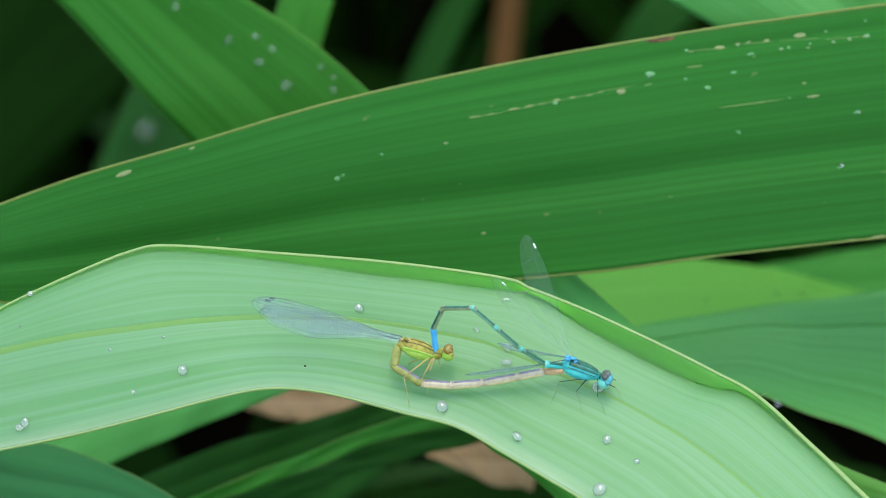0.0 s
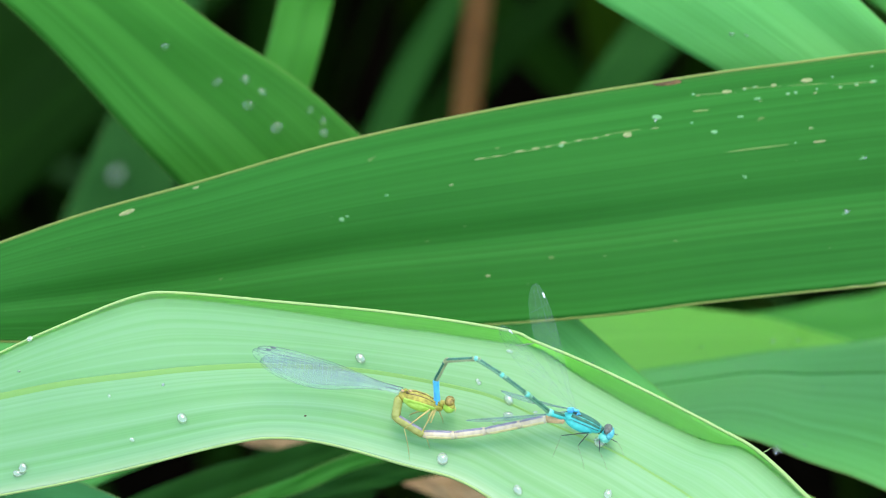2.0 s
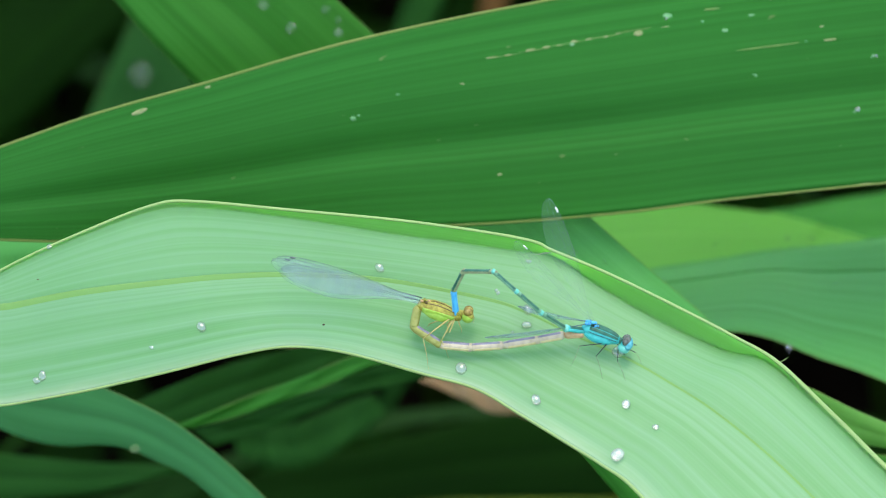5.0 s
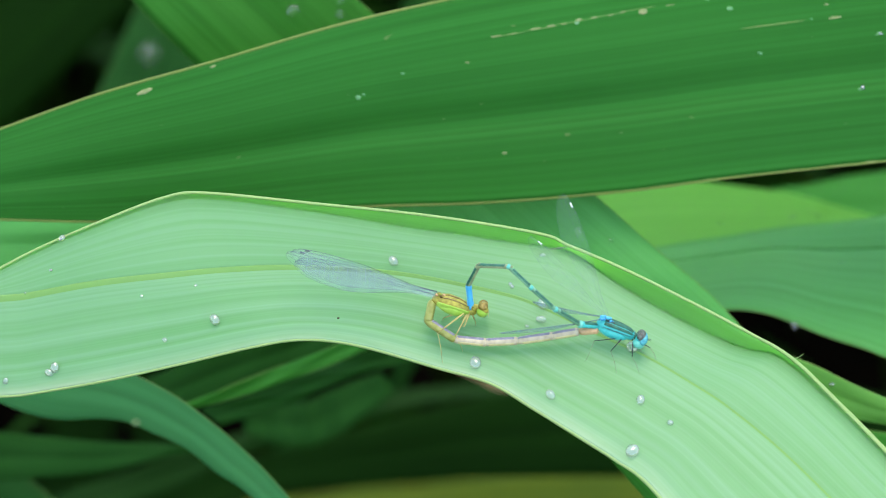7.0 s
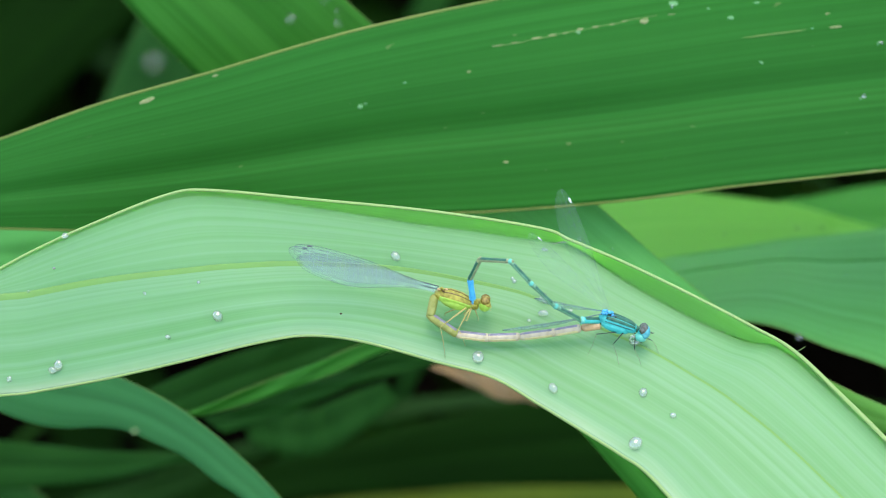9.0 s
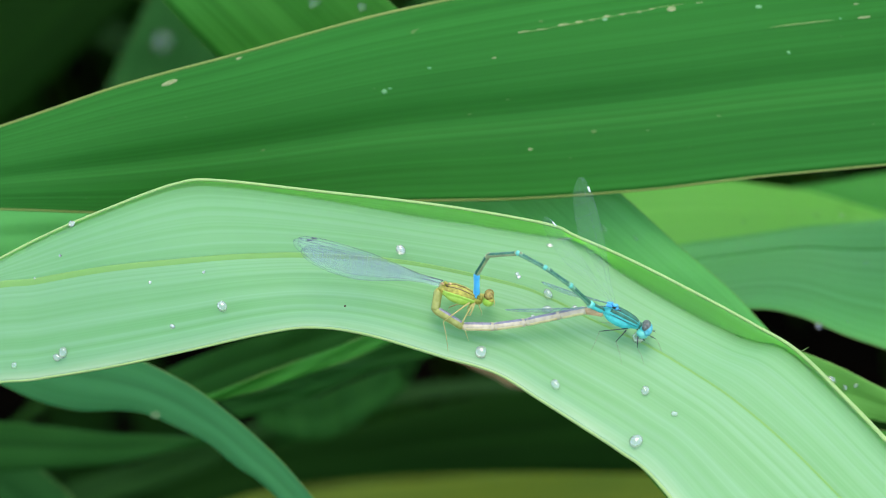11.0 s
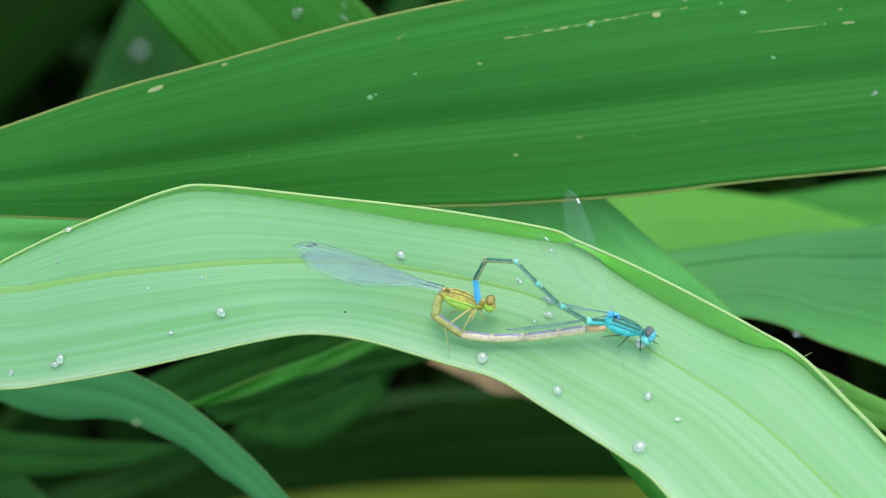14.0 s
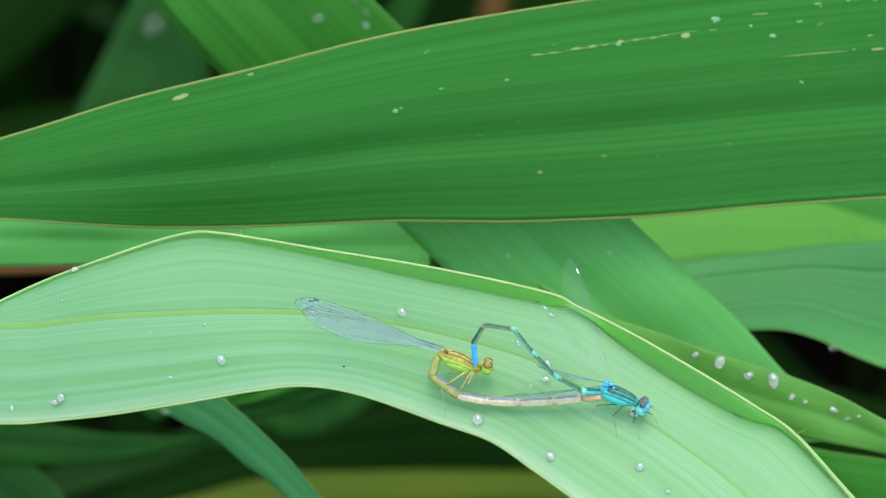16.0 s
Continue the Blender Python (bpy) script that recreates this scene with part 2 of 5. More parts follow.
OLIVE_LEAF = leaf_material("yellowing_leaf", (0.02, 0.075, 0.003), (0.08, 0.135, 0.005), (0.19, 0.23, 0.01), 0.6, 0.2)
RIB = leaf_material("leaf_midrib", (0.22, 0.52, 0.13), (0.3, 0.58, 0.19), (0.38, 0.63, 0.26), 0.45, 0.35)
PALE_TIP = leaf_material("pale_fold", (0.4, 0.55, 0.33), (0.5, 0.64, 0.42), (0.62, 0.7, 0.52), 0.5, 0.35)
SLIT = leaf_material("slit_edge", (0.04, 0.2, 0.02), (0.06, 0.26, 0.03), (0.08, 0.3, 0.05), 0.6, 0.2)
RIM = leaf_material("leaf_rim", (0.36, 0.58, 0.2), (0.46, 0.65, 0.27), (0.58, 0.72, 0.36), 0.5, 0.35)
DULL_RIM = leaf_material("dull_leaf_rim", (0.12, 0.26, 0.05), (0.2, 0.33, 0.08), (0.3, 0.36, 0.12), 0.5, 0.3)
BAND_RIM = leaf_material("worn_leaf_rim", (0.18, 0.3, 0.06), (0.32, 0.41, 0.12), (0.5, 0.48, 0.2), 0.6, 0.4)
NUB = body_material("corky_nub", (0.08, 0.19, 0.07), (0.16, 0.27, 0.11), 0.9)
SPOT = body_material("withered_spot", (0.18, 0.28, 0.09), (0.4, 0.39, 0.2), 0.7)
STREAK = body_material("yellowed_streak", (0.09, 0.22, 0.04), (0.16, 0.28, 0.07), 0.6)
WHITE_FLECK = body_material("whitish_fleck", (0.1, 0.32, 0.11), (0.24, 0.46, 0.24), 0.5)
PALE_FLECK = body_material("pale_fleck", (0.1, 0.34, 0.12), (0.19, 0.44, 0.2), 0.6)
BROWN_SPOT = body_material("brown_spot", (0.05, 0.03, 0.012), (0.2, 0.11, 0.04), 0.7)

def water_material(name, show):
    """Clear water: glass, with white and extra gloss standing in for gathered sky light; show is how much of it is
    seen.
    """
    water, wnn, wl, wb = nodes_of(name)
    wb.inputs["Transmission Weight"].default_value, wb.inputs["Roughness"].default_value, wb.inputs["IOR"].default_value = 1.0, 0.0, 1.333
    wb.inputs["Base Color"].default_value = (1, 1, 1, 1)
    wtp = wnn.new("ShaderNodeBsdfTransparent")
    wms = wnn.new("ShaderNodeMixShader")
    wms.inputs[0].default_value = show
    wl.new(wtp.outputs[0], wms.inputs[1])
    # white body colour imitates the bright sky light focused inside a drop
    wtl = wnn.new("ShaderNodeBsdfDiffuse")
    wtl.inputs[0].default_value = (0.95, 0.97, 1.0, 1)
    wm2 = wnn.new("ShaderNodeMixShader")
    wm2.inputs[0].default_value = 0.18
    wl.new(wb.outputs[0], wm2.inputs[1])
    wl.new(wtl.outputs[0], wm2.inputs[2])
    wgl = wnn.new("ShaderNodeBsdfGlossy")
    wgl.inputs["Roughness"].default_value = 0.03
    wm3 = wnn.new("ShaderNodeMixShader")
    wm3.inputs[0].default_value = 0.3
    wl.new(wm2.outputs[0], wm3.inputs[1])
    wl.new(wgl.outputs[0], wm3.inputs[2])
    wl.new(wm3.outputs[0], wms.inputs[2])
    wl.new(wms.outputs[0], wnn["Material Output"].inputs[0])
    return water


WATER = water_material("water", 0.68)
THIN_WATER = water_material("flat_water", 0.2)

# near-black colour without gloss stands in for deep shade on the ground
SHADE_SOIL, sn, sl, sb = nodes_of("soil")
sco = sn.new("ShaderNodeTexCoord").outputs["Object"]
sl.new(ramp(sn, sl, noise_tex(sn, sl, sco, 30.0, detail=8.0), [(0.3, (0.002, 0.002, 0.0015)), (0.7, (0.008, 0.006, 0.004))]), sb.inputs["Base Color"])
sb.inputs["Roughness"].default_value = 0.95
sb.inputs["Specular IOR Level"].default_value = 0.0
sbp = sn.new("ShaderNodeBump")
sbp.inputs["Strength"].default_value, sbp.inputs["Distance"].default_value = 0.5, 0.005
sl.new(noise_tex(sn, sl, sco, 60.0, detail=8.0), sbp.inputs["Height"])
sl.new(sbp.outputs[0], sb.inputs["Normal"])

TURQUOISE = body_material("turquoise_skin", (0.01, 0.41, 0.42), (0.028, 0.56, 0.55), 0.4)
SKY_BLUE = body_material("sky_blue_skin", (0.02, 0.36, 0.72), (0.05, 0.48, 0.85), 0.35)
AQUA = body_material("aqua_skin", (0.08, 0.5, 0.42), (0.16, 0.62, 0.54), 0.35)
TEAL = body_material("dull_teal_skin", (0.1, 0.3, 0.19), (0.2, 0.44, 0.28), 0.35)
BRONZE = body_material("dark_bronze_green_skin", (0.008, 0.085, 0.055), (0.025, 0.17, 0.11), 0.3, metal=0.1)
BLACK = body_material("black_skin", (0.006, 0.008, 0.012), (0.02, 0.025, 0.03), 0.3)
OCHRE = body_material("ochre_skin", (0.25, 0.22, 0.03), (0.52, 0.47, 0.08), 0.45, 1500.0)
LIME = body_material("lime_skin", (0.32, 0.58, 0.06), (0.45, 0.72, 0.14), 0.45, light=0.15)
OLIVE = body_material("olive_skin", (0.27, 0.3, 0.06), (0.4, 0.42, 0.13), 0.35, light=0.1)
PINK = body_material("pinkish_tan_skin", (0.5, 0.42, 0.28), (0.65, 0.57, 0.42), 0.35, light=0.1)
TAN = body_material("tan_skin", (0.5, 0.3, 0.14), (0.66, 0.42, 0.24), 0.4)
VIOLET = body_material("violet_grey_skin", (0.17, 0.17, 0.24), (0.3, 0.29, 0.38), 0.3)
STRAW = body_material("straw_skin", (0.55, 0.45, 0.15), (0.7, 0.6, 0.25), 0.4, light=0.2)
EYE_DARK = body_material("dark_eye", (0.05, 0.06, 0.055), (0.16, 0.19, 0.17), 0.2, 1900.0)
LOWER_EYE = body_material("turquoise_eye", (0.03, 0.3, 0.4), (0.09, 0.48, 0.56), 0.25, 1900.0)
DUN = body_material("olive_dun_skin", (0.2, 0.26, 0.13), (0.34, 0.4, 0.22), 0.35)
DARK_BROWN = body_material("dark_brown_skin", (0.09, 0.06, 0.012), (0.16, 0.11, 0.03), 0.4)
CREAM = body_material("cream_skin", (0.6, 0.5, 0.22), (0.74, 0.64, 0.34), 0.4)
EYE_BROWN = body_material("brown_eye", (0.1, 0.06, 0.01), (0.42, 0.3, 0.07), 0.2, 1900.0)
WING = clear_material("wing_film", (0.66, 0.85, 1.0), 0.07)
WING_CLEAR = clear_material("clear_wing_film", (0.8, 0.95, 0.97), 0.026)
SOFT_VEIN = body_material("soft_wing_vein", (0.12, 0.2, 0.22), (0.2, 0.3, 0.33), 0.4)
SMOKY_WING = clear_material("smoky_wing_film", (0.3, 0.5, 0.5), 0.3)
VEIN = body_material("wing_vein", (0.02, 0.045, 0.05), (0.05, 0.085, 0.09), 0.4)
GREY_MARK = body_material("grey_wing_mark", (0.08, 0.11, 0.12), (0.16, 0.2, 0.2), 0.5)
PALE_VEIN = body_material("pale_wing_vein", (0.09, 0.18, 0.15), (0.15, 0.27, 0.23), 0.4)
WHITE_MARK = body_material("white_wing_mark", (0.8, 0.85, 0.85), (0.95, 0.95, 0.95), 0.3)


# ---- mesh helpers (millimetres in, metres out) ----
def mesh_of(name, verts, faces, material, uvs=None, smooth=True):
    me = bpy.data.meshes.new(name)
    me.from_pydata([tuple(c * MM for c in v) for v in verts], [], [tuple(f) for f in faces])
    me.materials.append(material)
    if uvs is not None:
        layer = me.uv_layers.new(name="UVMap")
        loops = np.empty(len(me.loops), dtype=np.int32)
        me.loops.foreach_get("vertex_index", loops)
        layer.data.foreach_set("uv", np.asarray(uvs, dtype=np.float32)[loops].ravel())
    if smooth:
        me.shade_smooth()
    me.update()
    return me


def part(name, me, parent, label="", pose_=None):
    ob = new(name, me)
    ob.parent = parent
    if pose_ is not None:
        ob.matrix_basis = pose_
    return tagged(ob, label)


def spline(pts, count):
    """Points evenly spaced in parameter on a Catmull-Rom curve through pts."""
    p = np.array(pts, float)
    p = np.vstack([2 * p[0] - p[1], p, 2 * p[-1] - p[-2]])
    out = []
    for s in np.linspace(0, len(pts) - 1, count):
        k = min(int(s), len(pts) - 2)
        f = s - k
        a, b, c, d = p[k:k + 4]
        out.append(0.5 * (2 * b + (c - a) * f + (2 * a - 5 * b + 4 * c - d) * f * f + (3 * b - a - 3 * c + d) * f ** 3))
    return np.array(out)


def normals_of(grid):
    du, dv = np.gradient(grid, axis=0), np.gradient(grid, axis=1)
    nn = np.cross(du, dv)
    nn /= np.linalg.norm(nn, axis=2, keepdims=True) + 1e-9
    return nn * np.where(nn[..., 2:3] < 0, -1, 1)


def sheet(name, grid, nn, material, thick=0.28, mid=0.6):
    """A closed thin blade on a grid of points."""
    nu, nv = grid.shape[:2]
    along = np.concatenate([[0], np.cumsum(np.linalg.norm(np.diff(grid[:, nv // 2], axis=0), axis=1))]) / 10
    width = np.linalg.norm(grid[:, -1] - grid[:, 0], axis=1).max() / 10
    uv = np.stack(np.meshgrid(along, (np.linspace(0, 1, nv) - mid) * width, indexing="ij"), -1).reshape(-1, 2)
    top, low = grid.reshape(-1, 3), (grid - nn * thick).reshape(-1, 3)
    n = nu * nv
    idx = np.arange(n).reshape(nu, nv)
    q = np.stack([idx[:-1, :-1], idx[1:, :-1], idx[1:, 1:], idx[:-1, 1:]], -1).reshape(-1, 4)
    faces = q.tolist() + (q[:, ::-1] + n).tolist()
    ring = np.concatenate([idx[0, :], idx[1:, -1], idx[-1, -2::-1], idx[-2:0:-1, 0]])
    for a, b in zip(ring, np.roll(ring, -1)):
        faces.append((a, b, b + n, a + n))
    return mesh_of(name, np.vstack([top, low]), faces, material, np.vstack([uv, uv]))


def tube_mesh(name, pts, radii, material, sides=8, flat=1.0, caps=True):
    """A tube along pts with a radius at each; flat squeezes it in z."""
    p = np.array(pts, float)
    tang = np.gradient(p, axis=0)
    tang /= np.linalg.norm(tang, axis=1, keepdims=True) + 1e-9
    verts, faces, uvs, run = [], [], [], 0.0
    ref = np.array([0, 0, 1.0])
    for k, (c, t) in enumerate(zip(p, tang)):
        r = radii[k] if hasattr(radii, "__len__") else radii
        r = max(r, 1e-4)
        side = np.cross(t, ref)
        if np.linalg.norm(side) < 0.2:
            side = np.cross(t, (0, 1.0, 0))
        side /= np.linalg.norm(side)
        up = np.cross(side, t)
        run += 0 if k == 0 else np.linalg.norm(c - p[k - 1]) / 10
        for j in range(sides):
            a = 2 * math.pi * j / sides
            verts.append(c + side * math.cos(a) * r + up * math.sin(a) * r * flat)
            uvs.append((run, j / sides * 0.1))
    for k in range(len(p) - 1):
        for j in range(sides):
            a, b = k * sides + j, k * sides + (j + 1) % sides
            faces.append((a, b, b + sides, a + sides))
    if caps:
        faces.append(tuple(range(sides))[::-1])
        faces.append(tuple(range((len(p) - 1) * sides, len(p) * sides)))
    return mesh_of(name, verts, faces, material, uvs)


def ball_mesh(name, centre, radii, material, rows=9, cols=14, turn=0.0):
    """An ellipsoid, turned about z by degrees."""
    verts, faces = [], []
    c, s = math.cos(radians(turn)), math.sin(radians(turn))
    for i in range(rows + 1):
        a = math.pi * i / rows
        for j in range(cols):
            b = 2 * math.pi * j / cols
            x, y, z = radii[0] * math.cos(a), radii[1] * math.sin(a) * math.cos(b), radii[2] * math.sin(a) * math.sin(b)
            verts.append((centre[0] + c * x - s * y, centre[1] + s * x + c * y, centre[2] + z))
    for i in range(rows):
        for j in range(cols):
            a, b = i * cols + j, i * cols + (j + 1) % cols
            faces.append((a, a + cols, b + cols, b))
    return mesh_of(name, verts, faces, material)


# ---- leaves ----
def blade_grid(stations, nu, nv, arch=0.0, dip=0.0, mid=0.5, wave=0.0, seed=0, valley=0.13):
    """A leaf surface between two margins: arched across, dipped at the midrib, slightly wavy."""
    a, b = spline([s[0] for s in stations], nu), spline([s[1] for s in stations], nu)
    v = np.linspace(0, 1, nv)
    grid = b[:, None] * (1 - v)[None, :, None] + a[:, None] * v[None, :, None]
    width = np.linalg.norm(a - b, axis=1)[:, None]
    lift = arch * width * 4 * v * (1 - v) - dip * width * np.exp(-((v - mid) / valley) ** 2)
    if wave:
        rng = np.random.RandomState(seed)
        u = np.linspace(0, 1, nu)[:, None]
        for k in range(4):
            lift = lift + wave * np.sin(2 * math.pi * (u * rng.uniform(1, 5) + rng.uniform() + v * rng.uniform(-1, 1)))
    grid = grid + normals_of(grid) * lift[..., None]
    return grid


def grown(rows, at_start, at_end, reach=110.0):
    """Lets a leaf run on past its last stations, narrowing and sagging, so that it ends as a leaf does."""
    fall = np.array([0.0, -math.cos(TILT), -math.sin(TILT)])
    out = [np.array(r, float) for r in rows]
    for flag, first in ((at_start, True), (at_end, False)):
        if not flag:
            continue
        seq = out[::-1] if first else out
        way = seq[-1].mean(0) - seq[-2].mean(0)
        way /= np.linalg.norm(way)
        mid, half = seq[-1].mean(0), seq[-1] - seq[-1].mean(0)
        extra = [mid + way * reach * f + fall * reach * 0.45 * f * f + half * s for f, s in ((0.35, 0.9), (0.7, 0.6), (1.0, 0.08))]
        out = extra[::-1] + out if first else out + extra
    return out


def leaf(stations, material, label, nu=60, nv=17, arch=0.04, dip=0.03, mid=0.5, wave=0.25, seed=0, rim=DULL_RIM, rim_r=0.1,
         rib=None, rib_r=0.5, category="leaf", name="reed_leaf", grid=None, thick=0.28, group="reed leaves", ends=(True, True), valley=0.13):
    if grid is None:
        stations = grown(stations, *ends)
        grid = blade_grid(stations, nu, nv, arch, dip, mid, wave, seed, valley)
    nn = normals_of(grid)
    base = grid.reshape(-1, 3).mean(0)
    thing = new(name)
    thing.matrix_world = at(base)
    thing.empty_display_size = 0.01
    tagged(thing, label, category, group)
    part("blade", sheet("blade", grid - base, nn, material, thick, mid), thing)
    if rim:
        for col in (0, -1):
            part("margin", tube_mesh("margin", grid[:, col] - base - nn[:, col] * thick / 2, rim_r, rim, 6), thing, "pale thin leaf margin")
    if rib:
        k = mid * (grid.shape[1] - 1)
        k0 = min(int(k), grid.shape[1] - 2)
        line = grid[:, k0] * (1 - (k - k0)) + grid[:, k0 + 1] * (k - k0)
        part("midrib", tube_mesh("midrib", line - base + nn[:, k0] * (0.04 if np.max(rib_r) > 1 else 0.0), rib_r, rib, 8, 0.12 if np.max(rib_r) < 1 else 0.05), thing, "paler raised midrib")
    return thing, grid, nn


MAIN = [
    ((-87.8, 7.8, -8.6), (-87.8, 7.4, -8.7), (-87.9, -10.0, -6.0), (-87.7, 4.8, -8.3)),
    ((-75.0, 14.6, -8.7), (-75.0, 14.2, -8.7), (-75.1, -7.5, -4.9), (-75.0, 7.5, -7.5)),
    ((-64.8, 19.2, -7.8), (-64.7, 18.8, -7.9), (-63.0, -4.9, -2.1), (-64.0, 9.7, -5.7)),
    ((-53.9, 23.3, -7.5), (-53.7, 22.8, -7.7), (-50.2, -1.7, -0.1), (-52.1, 11.2, -4.2)),
    ((-46.6, 24.1, -6.6), (-46.0, 23.3, -7.3), (-39.4, 1.0, 0.8), (-42.7, 12.2, -3.4)),
    ((-29.5, 22.8, -4.4), (-30.4, 20.9, -5.8), (-31.5, 2.3, 1.4), (-31.1, 12.7, -2.6)),
    ((-11.7, 21.1, -3.1), (-13.6, 17.3, -4.3), (-22.9, 1.6, 2.6), (-16.3, 11.9, -1.7)),
    ((5.1, 18.5, -2.7), (4.1, 15.9, -4.3), (-10.5, -1.5, 4.9), (-0.7, 9.1, -0.3)),
    ((9.9, 16.6, -2.4), (10.3, 15.6, -4.7), (-2.2, -3.6, 6.5), (5.5, 7.1, 0.6)),
    ((19.1, 12.7, -1.1), (18.3, 10.4, -2.5), (4.7, -7.3, 8.8), (12.6, 3.8, 2.3)),
    ((30.4, 7.4, 1.0), (27.8, 5.2, -0.1), (12.1, -11.5, 11.6), (21.6, 0.0, 4.3)),
    ((37.6, 3.7, 2.3), (36.6, 1.2, 1.0), (17.0, -14.3, 13.5), (28.2, -3.6, 6.4)),
    ((44.2, -0.2, 3.8), (43.0, -0.3, 2.7), (21.9, -17.6, 15.8), (34.4, -7.4, 8.7)),
    ((52.6, -7.7, 7.7), (52.0, -7.8, 7.6), (31.0, -27.1, 22.6), (43.0, -13.9, 13.0)),
    ((63.2, -17.5, 15.1), (62.6, -17.7, 14.9), (41.5, -35.9, 29.6), (53.7, -23.5, 20.1)),
    ((78.3, -28.8, 24.5), (77.6, -29.0, 24.4), (54.9, -47.7, 39.7), (68.3, -35.8, 30.0)),
]
BAND = [
    ((-125.8, 17.6, -26.2), (-117.5, 17.1, -28.1)),
    ((-96.0, 27.1, -28.7), (-92.3, 16.9, -30.3)),
    ((-84.1, 30.9, -29.7), (-82.2, 16.8, -31.2)),
    ((-65.7, 37.4, -31.3), (-63.7, 16.2, -33.0)),
    ((-47.3, 42.5, -33.3), (-45.3, 16.7, -34.9)),
    ((-24.4, 48.9, -36.2), (-23.0, 18.1, -37.2)),
    ((1.7, 54.4, -39.5), (-2.4, 18.6, -39.4)),
    ((25.7, 58.5, -42.3), (20.0, 20.3, -41.8)),
    ((47.9, 61.7, -44.8), (41.7, 22.9, -44.3)),
    ((80.6, 64.9, -48.8), (81.6, 26.4, -49.1)),
]
TL = [
    ((-74.8, 87.0, -75.0), (-103.2, 86.4, -75.0)),
    ((-65.0, 79.7, -75.0), (-93.4, 78.1, -75.0)),
    ((-53.3, 71.0, -75.0), (-83.5, 69.9, -75.0)),
    ((-45.4, 65.1, -75.0), (-74.9, 61.6, -75.0)),
    ((-38.6, 60.8, -75.0), (-65.1, 50.8, -75.0)),
    ((-29.8, 54.5, -75.0), (-59.2, 44.5, -75.0)),
    ((-21.9, 47.4, -75.0), (-52.4, 37.6, -75.0)),
    ((-10.1, 37.9, -75.0), (-41.6, 26.8, -75.0)),
]
TL2 = [
    ((-70.9, 55.8, -300.0), (-83.3, 55.8, -300.0)),
    ((-72.2, 42.7, -300.0), (-88.0, 42.7, -300.0)),
    ((-74.9, 24.4, -300.0), (-96.6, 24.2, -300.0)),
    ((-76.2, 11.2, -300.0), (-102.6, 11.0, -300.0)),
    ((-76.9, -2.0, -300.0), (-108.6, -2.2, -300.0)),
]
TOPMID = [
    ((-25.4, 84.9, -150.0), (-37.4, 83.8, -150.0)),
    ((-27.6, 78.4, -150.0), (-39.0, 77.3, -150.0)),
    ((-30.9, 68.7, -150.0), (-41.2, 68.6, -150.0)),
    ((-33.0, 60.0, -150.0), (-43.7, 58.8, -150.0)),
    ((-35.7, 50.7, -150.0), (-47.2, 47.9, -150.0)),
    ((-39.0, 40.3, -150.0), (-50.5, 35.9, -150.0)),
]
TR = [
    ((53.0, 81.0, -60.0), (9.2, 77.5, -60.0)),
    ((62.6, 72.0, -60.0), (18.3, 71.8, -60.0)),
    ((70.3, 64.9, -60.0), (28.4, 65.9, -60.0)),
    ((79.9, 56.4, -60.0), (38.9, 59.8, -60.0)),
    ((91.5, 46.4, -60.0), (51.4, 52.4, -60.0)),
]
TR2 = [
    ((76.3, 79.1, -85.0), (58.6, 78.1, -85.0)),
    ((84.4, 67.3, -85.0), (66.1, 71.2, -85.0)),
    ((92.4, 57.5, -85.0), (73.6, 64.3, -85.0)),
]
LFT = [
    ((-117.6, 11.0, -75.0), (-117.5, 0.8, -75.0)),
    ((-102.8, 11.4, -75.0), (-102.6, 1.3, -75.0)),
    ((-92.9, 11.6, -75.0), (-92.7, 1.7, -75.0)),
    ((-75.2, 12.0, -75.0), (-74.9, 2.7, -75.0)),
    ((-60.4, 11.8, -75.0), (-60.1, 2.3, -75.0)),
    ((-48.5, 10.8, -75.0), (-48.3, 3.8, -75.0)),
    ((-33.8, 12.4, -75.0), (-33.5, 4.0, -75.0)),
    ((-18.1, 14.1, -75.0), (-17.7, 3.2, -75.0)),
]
R1 = [
    ((3.2, 9.4, -150.0), (3.9, -1.5, -108.0)),
    ((17.4, 10.5, -150.0), (17.4, 0.2, -108.0)),
    ((30.5, 10.4, -150.0), (29.8, 2.3, -108.0)),
    ((43.7, 8.8, -150.0), (42.2, 3.6, -108.0)),
    ((52.4, 7.4, -150.0), (50.4, 4.8, -108.0)),
    ((63.3, 4.7, -150.0), (60.7, 6.4, -108.0)),
    ((73.2, 2.0, -150.0), (69.9, 7.0, -108.0)),
]
R3 = [
    ((15.3, 2.1, -90.0), (17.3, -11.1, -64.0)),
    ((28.4, 5.0, -90.0), (29.0, -4.6, -64.0)),
    ((39.5, 6.8, -90.0), (38.7, -2.9, -64.0)),
    ((49.5, 8.4, -90.0), (46.4, -4.0, -64.0)),
    ((57.5, 9.2, -90.0), (55.2, -7.4, -64.0)),
    ((66.3, 10.2, -90.0), (64.7, -10.6, -64.0)),
    ((79.5, 12.4, -90.0), (77.6, -16.6, -64.0)),
    ((94.4, 15.2, -90.0), (92.3, -25.4, -64.0)),
]
R2 = [
    ((49.6, 3.8, -185.0), (48.8, -2.3, -165.0)),
    ((59.8, 5.6, -185.0), (58.8, -3.3, -165.0)),
    ((73.2, 8.2, -185.0), (72.0, -4.4, -165.0)),
    ((90.4, 12.1, -185.0), (88.9, -4.3, -165.0)),
]
